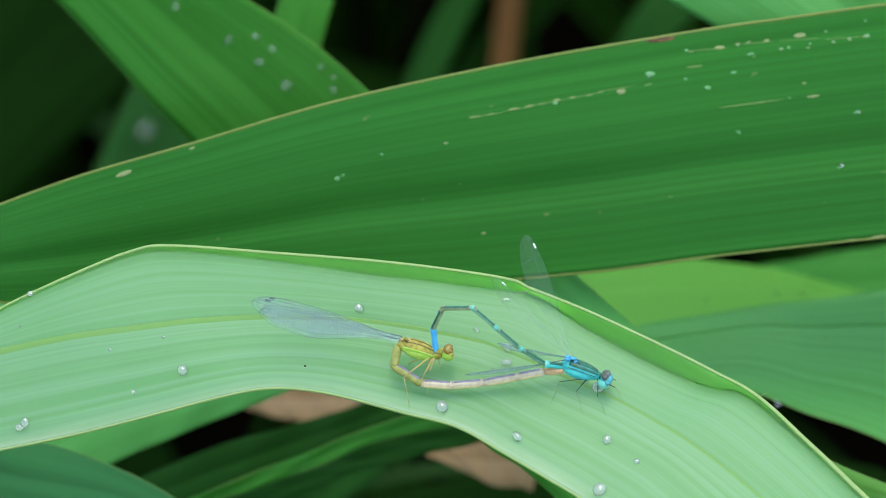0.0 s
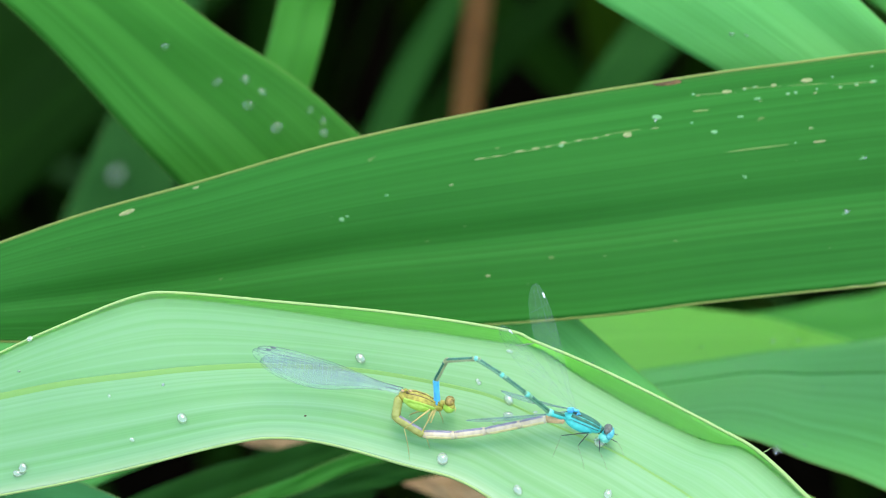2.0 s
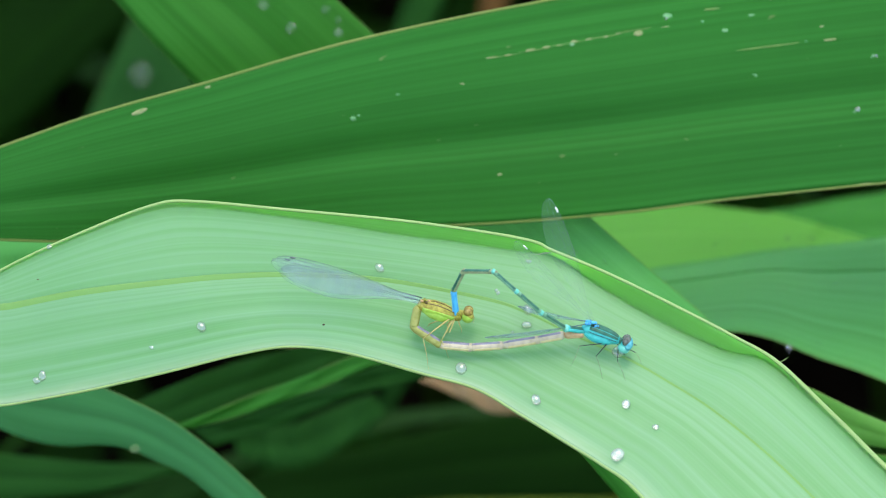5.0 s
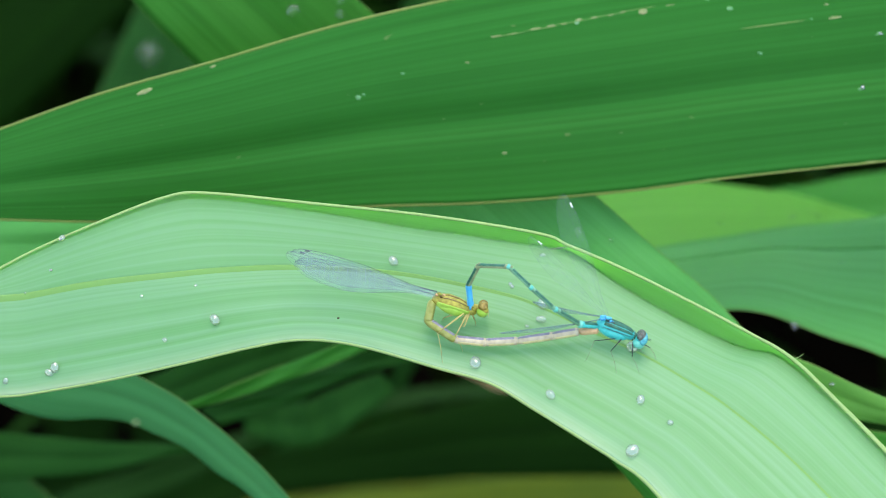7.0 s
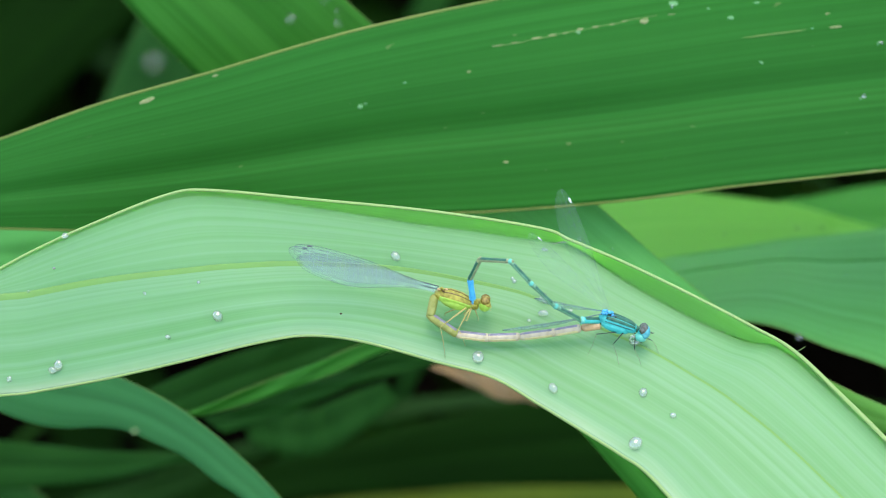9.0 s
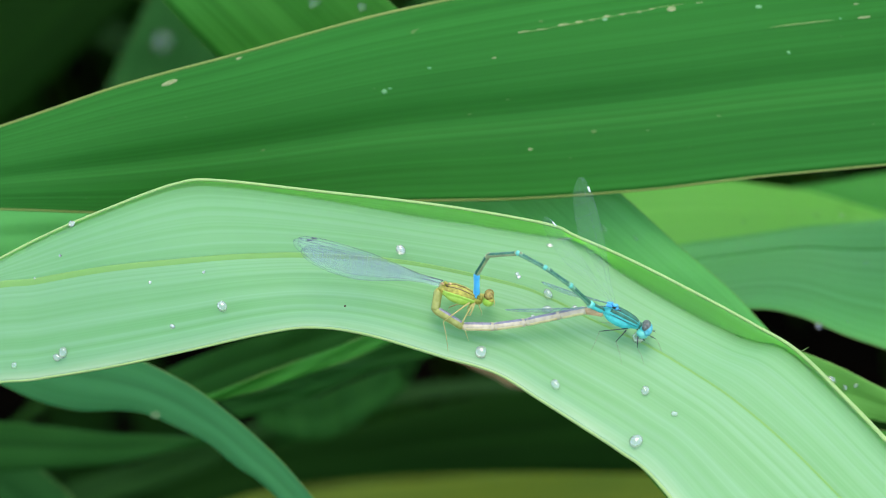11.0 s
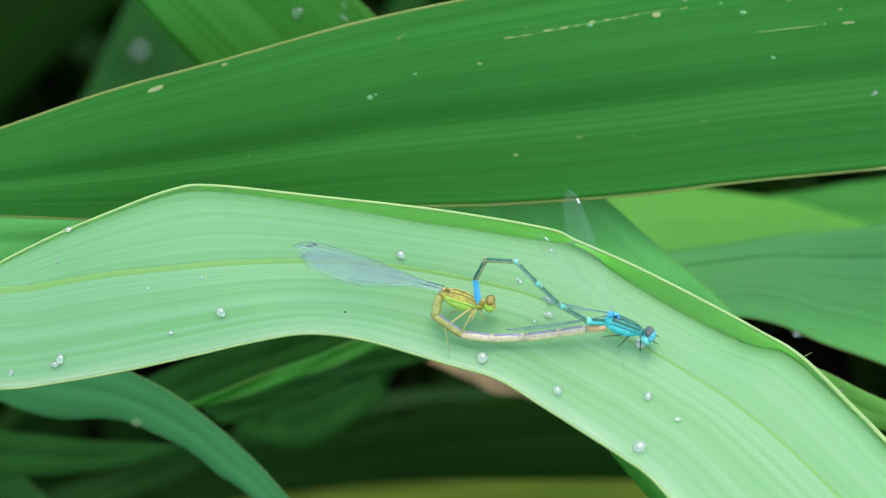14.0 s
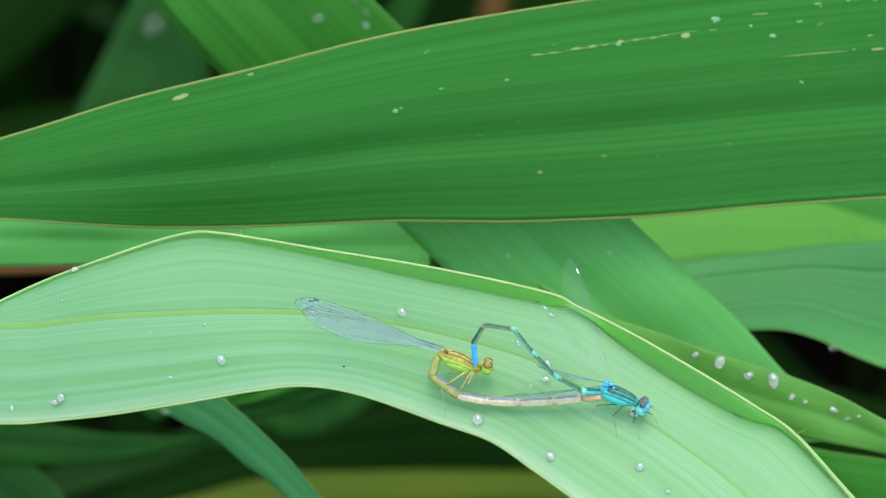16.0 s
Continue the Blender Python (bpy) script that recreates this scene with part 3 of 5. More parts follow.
R5 = [
    ((4.7, 27.2, -50.0), (-31.0, 23.8, -50.0)),
    ((15.0, 19.1, -50.0), (-23.1, 16.3, -50.0)),
    ((24.4, 10.9, -50.0), (-14.3, 8.3, -50.0)),
    ((34.2, 2.7, -50.0), (-4.5, 0.0, -50.0)),
    ((42.7, -6.1, -50.0), (4.4, -8.2, -50.0)),
    ((54.3, -17.6, -50.0), (15.4, -20.3, -50.0)),
]
R6 = [
    ((0.9, 8.6, -40.0), (4.1, -0.7, -40.0)),
    ((9.4, 4.7, -40.0), (13.6, -5.0, -40.0)),
    ((19.8, 1.4, -40.0), (25.0, -9.3, -40.0)),
    ((29.3, -1.5, -40.0), (34.5, -12.7, -40.0)),
    ((41.6, -4.7, -40.0), (44.0, -15.1, -40.0)),
    ((51.1, -8.1, -40.0), (51.5, -16.2, -40.0)),
    ((59.5, -12.0, -40.0), (59.9, -17.8, -40.0)),
    ((74.1, -18.0, -40.0), (74.3, -21.4, -40.0)),
]
BL1 = [
    ((-100.8, -5.7, -50.0), (-100.9, -10.6, -50.0)),
    ((-90.2, -6.0, -50.0), (-90.3, -14.9, -50.0)),
    ((-82.1, -6.6, -50.0), (-81.7, -18.7, -50.0)),
    ((-73.8, -8.0, -50.0), (-74.9, -20.3, -50.0)),
    ((-64.7, -11.3, -50.0), (-68.2, -20.1, -50.0)),
    ((-57.5, -14.7, -50.0), (-63.3, -20.7, -50.0)),
    ((-53.2, -17.3, -50.0), (-58.5, -22.7, -50.0)),
    ((-47.9, -21.4, -50.0), (-53.2, -25.2, -50.0)),
    ((-43.1, -25.8, -50.0), (-48.0, -29.4, -50.0)),
    ((-38.3, -30.8, -50.0), (-43.2, -32.6, -50.0)),
    ((-28.7, -42.3, -50.0), (-34.5, -41.9, -50.0)),
]
BL2 = [
    ((-84.8, -5.2, -80.0), (-78.9, -20.2, -80.0)),
    ((-70.9, -1.0, -80.0), (-67.9, -14.5, -80.0)),
    ((-56.0, 3.2, -80.0), (-56.9, -9.9, -80.0)),
    ((-39.1, 7.4, -80.0), (-44.0, -4.7, -80.0)),
    ((-21.3, 12.6, -80.0), (-27.2, 2.1, -80.0)),
]
BL3 = [
    ((-74.5, -26.5, -110.0), (-68.2, -31.7, -110.0)),
    ((-64.0, -21.1, -110.0), (-57.8, -27.1, -110.0)),
    ((-51.5, -16.2, -110.0), (-45.3, -22.4, -110.0)),
    ((-39.1, -12.9, -110.0), (-32.8, -17.5, -110.0)),
    ((-26.7, -9.0, -110.0), (-20.4, -12.1, -110.0)),
    ((-12.2, -3.6, -110.0), (-7.0, -6.7, -110.0)),
]
BL4 = [
    ((-57.4, -21.6, -75.0), (-54.5, -22.2, -75.0)),
    ((-45.6, -16.9, -75.0), (-43.6, -18.9, -75.0)),
    ((-34.7, -12.7, -75.0), (-32.7, -14.9, -75.0)),
    ((-25.9, -9.1, -75.0), (-21.9, -10.6, -75.0)),
    ((-15.1, -5.3, -75.0), (-12.1, -8.2, -75.0)),
    ((-6.2, -2.4, -75.0), (-1.3, -6.5, -75.0)),
]
DEAD1 = [
    ((-53.9, -11.1, -150.0), (-52.8, -16.1, -150.0)),
    ((-46.2, -9.9, -150.0), (-45.1, -18.2, -150.0)),
    ((-37.5, -9.8, -150.0), (-37.4, -18.4, -150.0)),
    ((-25.4, -10.7, -150.0), (-29.8, -15.2, -150.0)),
]
DEAD2 = [
    ((-17.3, -23.1, -140.0), (-15.1, -24.2, -140.0)),
    ((-10.8, -21.3, -140.0), (-8.1, -27.4, -140.0)),
    ((-5.4, -19.7, -140.0), (-3.2, -29.7, -140.0)),
    ((-0.1, -19.8, -140.0), (1.1, -29.9, -140.0)),
    ((4.9, -25.2, -140.0), (3.9, -30.7, -140.0)),
]
BR = [
    ((-0.6, -1.0, -30.0), (-0.5, -5.7, -30.0)),
    ((6.8, -5.6, -30.0), (3.2, -8.6, -30.0)),
    ((14.2, -11.0, -30.0), (7.3, -11.1, -30.0)),
    ((21.6, -17.4, -30.0), (12.4, -15.9, -30.0)),
    ((29.1, -24.8, -30.0), (17.1, -21.3, -30.0)),
]
DIM1 = [
    ((-174.8, 25.1, -420.0), (-148.2, -12.1, -420.0)),
    ((-158.2, 44.6, -420.0), (-133.2, 2.2, -420.0)),
    ((-141.7, 60.9, -420.0), (-118.1, 16.5, -420.0)),
    ((-129.7, 71.3, -420.0), (-104.7, 29.2, -420.0)),
    ((-117.8, 81.7, -420.0), (-94.2, 40.4, -420.0)),
]
DIM2 = [
    ((-21.8, 29.9, -480.0), (-10.8, 25.2, -480.0)),
    ((-7.7, 44.1, -480.0), (0.1, 38.6, -480.0)),
    ((3.2, 55.1, -480.0), (11.0, 49.6, -480.0)),
    ((15.6, 67.6, -480.0), (23.4, 63.0, -480.0)),
]
DIM3 = [
    ((17.0, 31.5, -430.0), (29.0, 30.1, -430.0)),
    ((25.9, 45.0, -430.0), (39.4, 40.6, -430.0)),
    ((34.7, 57.0, -430.0), (48.2, 51.1, -430.0)),
    ((45.0, 71.9, -430.0), (59.9, 66.0, -430.0)),
]
DIM4 = [
    ((-37.7, 23.9, -450.0), (-28.5, 22.4, -450.0)),
    ((-30.1, 40.8, -450.0), (-22.4, 36.2, -450.0)),
    ((-21.0, 56.0, -450.0), (-14.9, 51.5, -450.0)),
    ((-11.9, 72.7, -450.0), (-4.3, 68.2, -450.0)),
]
DIM5 = [
    ((-80.1, -69.7, -250.0), (-80.1, -78.7, -250.0)),
    ((-54.8, -61.8, -250.0), (-54.8, -71.0, -250.0)),
    ((-35.9, -56.6, -250.0), (-35.9, -69.1, -250.0)),
    ((-17.0, -51.4, -250.0), (-17.0, -67.9, -250.0)),
    ((1.7, -47.4, -250.0), (1.8, -67.3, -250.0)),
    ((26.7, -43.5, -250.0), (26.9, -67.0, -250.0)),
]
DIM6 = [
    ((-121.5, -121.8, -470.0), (-121.1, -139.6, -470.0)),
    ((-82.1, -116.8, -470.0), (-81.6, -132.9, -470.0)),
    ((-50.6, -112.9, -470.0), (-50.1, -126.6, -470.0)),
    ((-27.0, -110.8, -470.0), (-26.4, -124.8, -470.0)),
    ((-3.4, -107.6, -470.0), (-2.8, -122.9, -470.0)),
    ((28.0, -105.4, -470.0), (28.8, -123.1, -470.0)),
]
BL5 = [
    ((-115.6, -38.7, -150.0), (-115.3, -54.5, -150.0)),
    ((-104.4, -43.9, -150.0), (-108.6, -58.7, -150.0)),
    ((-96.6, -49.1, -150.0), (-101.8, -61.8, -150.0)),
    ((-89.7, -55.6, -150.0), (-97.3, -65.0, -150.0)),
    ((-84.0, -64.4, -150.0), (-92.7, -69.4, -150.0)),
]
PATCH = [
    ((-58.9, -44.2, -200.0), (-57.7, -49.0, -200.0)),
    ((-53.0, -42.4, -200.0), (-50.6, -51.4, -200.0)),
    ((-45.9, -42.3, -200.0), (-43.5, -51.3, -200.0)),
    ((-38.7, -39.3, -200.0), (-36.4, -47.7, -200.0)),
    ((-29.3, -35.7, -200.0), (-26.9, -40.4, -200.0)),
]
R8 = [
    ((25.8, -12.1, -60.0), (26.6, -27.8, -60.0)),
    ((35.7, -16.5, -60.0), (36.5, -32.3, -60.0)),
    ((48.4, -20.9, -60.0), (49.2, -34.7, -60.0)),
    ((61.8, -22.8, -60.0), (62.7, -37.1, -60.0)),
    ((76.7, -25.5, -60.0), (77.4, -38.4, -60.0)),
]
BL6 = [
    ((-56.4, -25.9, -95.0), (-52.3, -28.7, -95.0)),
    ((-45.1, -22.4, -95.0), (-40.0, -24.9, -95.0)),
    ((-34.0, -18.3, -95.0), (-29.9, -20.1, -95.0)),
    ((-22.8, -13.8, -95.0), (-16.7, -16.6, -95.0)),
    ((-12.7, -10.6, -95.0), (-5.6, -14.1, -95.0)),
    ((-1.6, -8.4, -95.0), (4.5, -11.4, -95.0)),
]
BL7 = [
    ((-105.6, -36.7, -130.0), (-105.8, -46.6, -130.0)),
    ((-92.6, -37.2, -130.0), (-92.7, -45.4, -130.0)),
    ((-79.5, -38.2, -130.0), (-79.6, -44.2, -130.0)),
    ((-66.5, -38.6, -130.0), (-66.6, -41.1, -130.0)),
    ((-55.7, -38.0, -130.0), (-55.7, -39.7, -130.0)),
]
DULLBLADE = [
    ((-105.4, -72.5, -250.0), (-99.1, -77.5, -250.0)),
    ((-90.2, -67.2, -250.0), (-85.1, -72.3, -250.0)),
    ((-76.2, -62.0, -250.0), (-72.5, -67.1, -250.0)),
    ((-64.8, -58.1, -250.0), (-61.1, -61.9, -250.0)),
]

# the leaf that carries the pair: far margin curled up behind a crease
def carrier_grid(nu=200, nv=81):
    rows_ = grown(MAIN, True, True, 90.0)
    far, crease, near, rib_line = (spline([s[k] for s in rows_], nu) for k in range(4))
    # the curl is tight along the straight stretch and opens towards the bend
    tight = np.interp(far[:, 0], [-60, -40, -5, 8, 14], [0.3, 0.5, 0.5, 0.3, 0.0])[:, None]
    crease = crease + (far - crease) * tight
    keen = np.interp(far[:, 0], [0, 14, 32, 42, 48], [2.6, 3.6, 4.0, 14.0, 4.0])[:, None]
    v = np.linspace(0, 1, nv)
    rows = []
    for w in v:
        if w < 0.44:
            rows.append(near + (rib_line - near) * (w / 0.44))
        elif w < 0.72:
            rows.append(rib_line + (crease - rib_line) * ((w - 0.44) / 0.28 * 0.95))
        else:
            f = (w - 0.72) / 0.28
            p0, p1, p2 = rib_line + (crease - rib_line) * 0.95, crease, far
            wa, wb_, wc = (1 - f) ** 2, keen * f * (1 - f), f * f
            rows.append((p0 * wa + p1 * wb_ + p2 * wc) / (wa + wb_ + wc))
    g = np.stack(rows, 1)
    lift = 0.5 * np.sin(v * math.pi)[None] - 0.05 * np.exp(-((v - 0.44) / 0.04) ** 2)[None] * np.ones((nu, 1))
    lift = lift - 0.25 * np.exp(-v / 0.03)[None]
    lift = lift + 0.012 * np.sin(v * 95)[None]
    u = np.linspace(0, 1, nu)[:, None]
    lift = lift + 0.15 * np.sin(u * 31 + v * 5) * np.sin(u * 13 + 1)
    return g + normals_of(g) * lift[..., None]


carrier, CG, CN = leaf(None, PALE_LEAF, "broad pale green arching reed leaf wet with droplets", mid=0.44, grid=carrier_grid(),
                       rim=RIM, rim_r=np.interp(np.linspace(0, 1, 200), [0, 0.68, 0.78, 1], [0.24, 0.26, 0.4, 0.4]), rib=RIB, rib_r=np.interp(np.linspace(0, 1, 200), [0, 0.35, 0.55, 1], [1.0, 0.75, 0.34, 0.32]))
CARRIER_AT = CG.reshape(-1, 3).mean(0)


def on(grid, nn, x, y):
    """The place and the normal on a leaf's surface at x, y of the slope frame."""
    d = (grid[..., 0] - x) ** 2 + (grid[..., 1] - y) ** 2
    i, j = np.unravel_index(d.argmin(), d.shape)
    p = grid[i, j]
    n = nn[i, j]
    return np.array([x, y, p[2] - ((x - p[0]) * n[0] + (y - p[1]) * n[1]) / n[2]]), n


def on_carrier(pts, lift=0.06):
    return np.array([on(CG, CN, x, y)[0] + on(CG, CN, x, y)[1] * lift for x, y in pts]) - CARRIER_AT


part("fold_crease", tube_mesh("fold_crease", on_carrier([(6.4, 16.0), (7.3, 16.0), (8.1, 16.2), (8.8, 16.3), (9.5, 16.4)]), [0.02, 0.06, 0.12, 0.16, 0.06], PALE_TIP, 6, 0.3), carrier, "pale sharp fold tip of the curled margin")
part("slit", tube_mesh("slit", on_carrier([(-41.0, 13.0), (-38.7, 13.1), (-36.5, 13.2), (-34.3, 13.3), (-32.5, 13.3)], 0.03), [0.03, 0.12, 0.2, 0.17, 0.03], SLIT, 6, 0.25), carrier, "dark slit beside the midrib")
part("speck", ball_mesh("speck", on_carrier([(-26.0, 5.6)], 0.02)[0], (0.22, 0.15, 0.06), BROWN_SPOT, 6, 8), carrier, "tiny brown speck")
part("speck", ball_mesh("speck", on_carrier([(-71.6, 11.9)], 0.02)[0], (0.16, 0.12, 0.06), BROWN_SPOT, 6, 8), carrier, "tiny brown speck")
part("hair", tube_mesh("hair", np.array([(44.3, -0.2, 3.7), (45.2, 0.3, 4.3), (45.9, 0.8, 4.7)]) - CARRIER_AT, [0.07, 0.05, 0.02], RIM, 5), carrier, "pale hair on the leaf margin")

band, BG, BN = leaf(BAND, DEEP_LEAF, "wide deep green reed leaf with yellowed streaks and worn edge", 140, 41, 0.02, 0.03, 0.4, 0.35, 2, rim=BAND_RIM, rim_r=0.24, valley=0.1)
TL_LEAF = leaf(TL, MID_LEAF, "green reed leaf slanting down behind a wide leaf", arch=0.03, dip=0.03, wave=0.2, seed=3, ends=(True, False))
TL2_LEAF = leaf(TL2, DULL_SHADE_LEAF, "dull bluish green leaf hanging down, coloured dark for shade", seed=4, ends=(True, False))
leaf(TOPMID, FERN_LEAF, "narrow green leaf standing out of focus", seed=5, ends=(True, False))
TR_LEAF = leaf(TR, FRESH_LEAF, "bright green reed leaf with straight veins", seed=6, mid=0.72)
leaf(TR2, FRESH_LEAF, "bright green reed leaf crossing another leaf", seed=7)
LFT_LEAF = leaf(LFT, FRESH_LEAF, "bluish green leaf below a wide dark leaf", seed=8, ends=(True, False))
R1_LEAF = leaf(R1, LIME_LEAF, "bright yellow-green pointed leaf tip", dip=0.01, arch=0.02, wave=0.08, seed=9, ends=(False, False))
R3_LEAF = leaf(R3, COOL_LEAF, "broad bluish green leaf with droplets along its edge", dip=0.02, arch=0.02, wave=0.08, mid=0.76, rib=FERN_LEAF, rib_r=0.22, seed=10, ends=(False, True))
R2_LEAF = leaf(R2, MID_LEAF, "green leaf far behind the others", seed=11, ends=(False, True))
R5_LEAF = leaf(R5, FRESH_LEAF, "green leaf slanting down behind the carrying leaf", dip=0.02, wave=0.1, seed=12, ends=(False, False))
r6, R6G, R6N = leaf(R6, MOSS_LEAF, "green leaf edge beaded with a row of droplets", seed=13, ends=(False, True))
CHEWED = leaf(BL1, BLUE_LEAF, "bluish green leaf arching down with a chewed edge", seed=14)
BL2_LEAF = leaf(BL2, FRESH_LEAF, "light green leaf below the carrying leaf", seed=15, ends=(False, False))
BL3_LEAF = leaf(BL3, HALF_SHADE_LEAF, "green leaf coloured dark for deep shade", seed=16, rim=SHADE_TONE_LEAF, ends=(False, False))
BL4_LEAF = leaf(BL4, MID_LEAF, "narrow green leaf slanting up in shade", dip=0.05, seed=17, ends=(False, False))
DEAD1_LEAF = leaf(DEAD1, DEAD_LEAF, "withered tan leaf lying under green ones", seed=18, rim=DEAD_LEAF, ends=(False, False))
DEAD2_LEAF = leaf(DEAD2, DEAD_LEAF, "withered tan leaf curled in shade", seed=19, rim=DEAD_LEAF, ends=(False, False))
leaf(BL5, DULL_SHADE_LEAF, "dull green leaf low down, coloured dark for shade", seed=21)
leaf(PATCH, HALF_SHADE_LEAF, "dull green leaf far below, coloured dark for shade", seed=22, rim=SHADE_TONE_LEAF, ends=(False, False))
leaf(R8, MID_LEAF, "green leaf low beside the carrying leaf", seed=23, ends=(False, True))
BL6_LEAF = leaf(BL6, HALF_SHADE_LEAF, "shade-darkened green leaf lying under a narrow one", seed=24, rim=SHADE_TONE_LEAF, ends=(False, False))
leaf(BL7, HALF_SHADE_LEAF, "shade-darkened green leaf under an arching leaf", seed=25, rim=SHADE_TONE_LEAF, ends=(True, False))
leaf(DULLBLADE, SHADE_TONE_LEAF, "dull olive green leaf low down, coloured dark for shade", seed=26, rim=SHADE_TONE_LEAF)
leaf(BR, MID_LEAF, "green leaf directly under the carrying leaf", seed=20, ends=(False, True))
leaf(DIM5, DEEP_SHADE_LEAF, "green leaf lying low, coloured dim for shade", seed=41, rim=SHADE_TONE_LEAF)
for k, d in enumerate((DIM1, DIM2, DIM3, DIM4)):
    leaf(d, (DEEP_SHADE_LEAF, DEEP_SHADE_LEAF, HALF_SHADE_LEAF, HALF_SHADE_LEAF)[k], "green leaf deep inside the reeds, shade put into its colour", seed=30 + k, rim=DEEP_SHADE_LEAF)
leaf(DIM6, OLIVE_LEAF, "yellowing leaf deep inside the reeds", seed=40, rim=OLIVE_LEAF)

# blemishes on the wide dark leaf: yellowed dashes, pale specks, a chewed brown notch
def blemish(x, y, long, wide, material, label, turn=0.0, name="blemish", owner=None):
    owner, grid, nn = owner or (band, BG, BN)
    p, n = on(grid, nn, x, y)
    base = grid.reshape(-1, 3).mean(0)
    me = ball_mesh(name, (0, 0, 0), (long / 2, wide / 2, 0.05), material, 6, 9)
    along = (Vector((1, 0, 0)) - Vector(n) * n[0]).normalized()
    q = Matrix((along, Vector(n).cross(along), Vector(n))).transposed().to_4x4()
    part(name, me, owner, label, Matrix.Translation(Vector(p - base) * MM) @ q @ Matrix.Rotation(radians(turn), 4, "Z"))


blemish(-58.1, 37.8, 2.79, 0.74, SPOT, "tan withered patch", 22)
blemish(29.9, 58.8, 5.0, 1.1, BROWN_SPOT, "brown chewed notch", 6)
blemish(-47.0, 41.8, 1.06, 0.41, SPOT, "tan fleck", 20)
blemish(-0.8, 46.3, 1.94, 0.23, SPOT, "yellowed withered dash", 9)
blemish(2.0, 46.7, 1.62, 0.23, SPOT, "yellowed withered dash", 9)
blemish(5.7, 47.5, 1.77, 0.39, SPOT, "yellowed withered dash", 9)
blemish(8.3, 48.0, 1.46, 0.31, SPOT, "yellowed withered dash", 9)
blemish(10.4, 48.3, 1.15, 0.23, SPOT, "yellowed withered dash", 9)
blemish(12.8, 48.9, 1.07, 0.46, SPOT, "yellowed withered dash", 9)
blemish(15.4, 49.3, 1.30, 0.31, SPOT, "yellowed withered dash", 9)
blemish(18.1, 49.7, 1.14, 0.30, SPOT, "yellowed withered dash", 9)
blemish(20.1, 50.2, 0.99, 0.23, SPOT, "yellowed withered dash", 9)
blemish(23.5, 50.5, 1.14, 0.30, SPOT, "yellowed withered dash", 9)
blemish(27.9, 51.3, 1.44, 0.15, SPOT, "yellowed withered dash", 9)
blemish(39.9, 57.4, 1.12, 0.30, SPOT, "yellowed withered dash", 9)
blemish(42.6, 57.9, 0.82, 0.22, SPOT, "pale fleck", 9)
blemish(44.6, 58.2, 0.60, 0.22, SPOT, "pale fleck", 9)
blemish(47.5, 58.4, 0.97, 0.22, SPOT, "yellowed withered dash", 9)
blemish(49.9, 56.9, 0.74, 0.15, SPOT, "pale fleck", 9)
blemish(53.1, 59.1, 1.11, 0.30, SPOT, "yellowed withered dash", 9)
blemish(54.3, 57.1, 0.66, 0.22, SPOT, "pale fleck", 9)
blemish(58.5, 58.0, 0.66, 0.22, SPOT, "pale fleck", 9)
blemish(61.2, 58.4, 0.59, 0.29, SPOT, "pale fleck", 9)
blemish(63.7, 58.9, 0.95, 0.29, SPOT, "yellowed withered dash", 9)
blemish(35.0, 56.7, 0.75, 0.15, SPOT, "pale fleck", 9)
blemish(45.3, 55.8, 0.60, 0.15, SPOT, "pale fleck", 9)
blemish(-5.5, 42.0, 0.78, 0.31, SPOT, "pale fleck", 9)
blemish(0.6, 26.9, 0.85, 0.39, SPOT, "pale fleck", 9)
blemish(61.2, 24.9, 2.35, 0.37, SPOT, "yellowed withered dash", 9)
blemish(66.1, 25.5, 2.77, 0.36, SPOT, "yellowed withered dash", 9)
blemish(1.1, 46.5, 6.19, 0.15, STREAK, "faint yellowed streak", 9)
blemish(6.5, 47.5, 6.16, 0.15, STREAK, "faint yellowed streak", 9)
blemish(11.9, 48.6, 6.13, 0.15, STREAK, "faint yellowed streak", 9)
blemish(17.3, 49.6, 6.10, 0.15, STREAK, "faint yellowed streak", 9)
blemish(22.8, 50.7, 6.07, 0.15, STREAK, "faint yellowed streak", 9)
blemish(37.8, 57.0, 7.35, 0.15, STREAK, "faint yellowed streak", 4)
blemish(45.4, 58.0, 7.30, 0.15, STREAK, "faint yellowed streak", 4)
blemish(52.9, 58.5, 7.25, 0.15, STREAK, "faint yellowed streak", 4)
blemish(60.4, 58.7, 7.20, 0.15, STREAK, "faint yellowed streak", 4)
blemish(28.2, 53.1, 1.59, 0.83, PALE_FLECK, "pale fleck", 0)
blemish(37.7, 50.7, 1.12, 0.60, PALE_FLECK, "pale fleck", 0)
blemish(-22.5, 36.9, 0.63, 0.32, PALE_FLECK, "pale fleck", 0)
blemish(42.6, 43.4, 0.52, 0.22, PALE_FLECK, "pale fleck", 0)
blemish(59.5, 37.1, 0.66, 0.29, PALE_FLECK, "pale fleck", 0)
blemish(34.0, 52.2, 0.60, 0.30, PALE_FLECK, "pale fleck", 0)
blemish(-16.1, 40.3, 0.71, 0.31, PALE_FLECK, "pale fleck", 0)
blemish(51.2, 48.9, 0.44, 0.22, PALE_FLECK, "pale fleck", 0)
blemish(62.1, 46.2, 0.51, 0.22, PALE_FLECK, "pale fleck", 0)
# finer specks and a yellowed vein towards the leaf's upper margin
blemish(34.2, 56.9, 0.65, 0.37, PALE_FLECK, "pale fleck", 7)
blemish(39.7, 57.3, 1.68, 0.65, SPOT, "tan withered dash", 7)
blemish(42.7, 57.7, 0.48, 0.30, WHITE_FLECK, "whitish fleck", 7)
blemish(44.3, 58.1, 0.48, 0.30, WHITE_FLECK, "whitish fleck", 7)
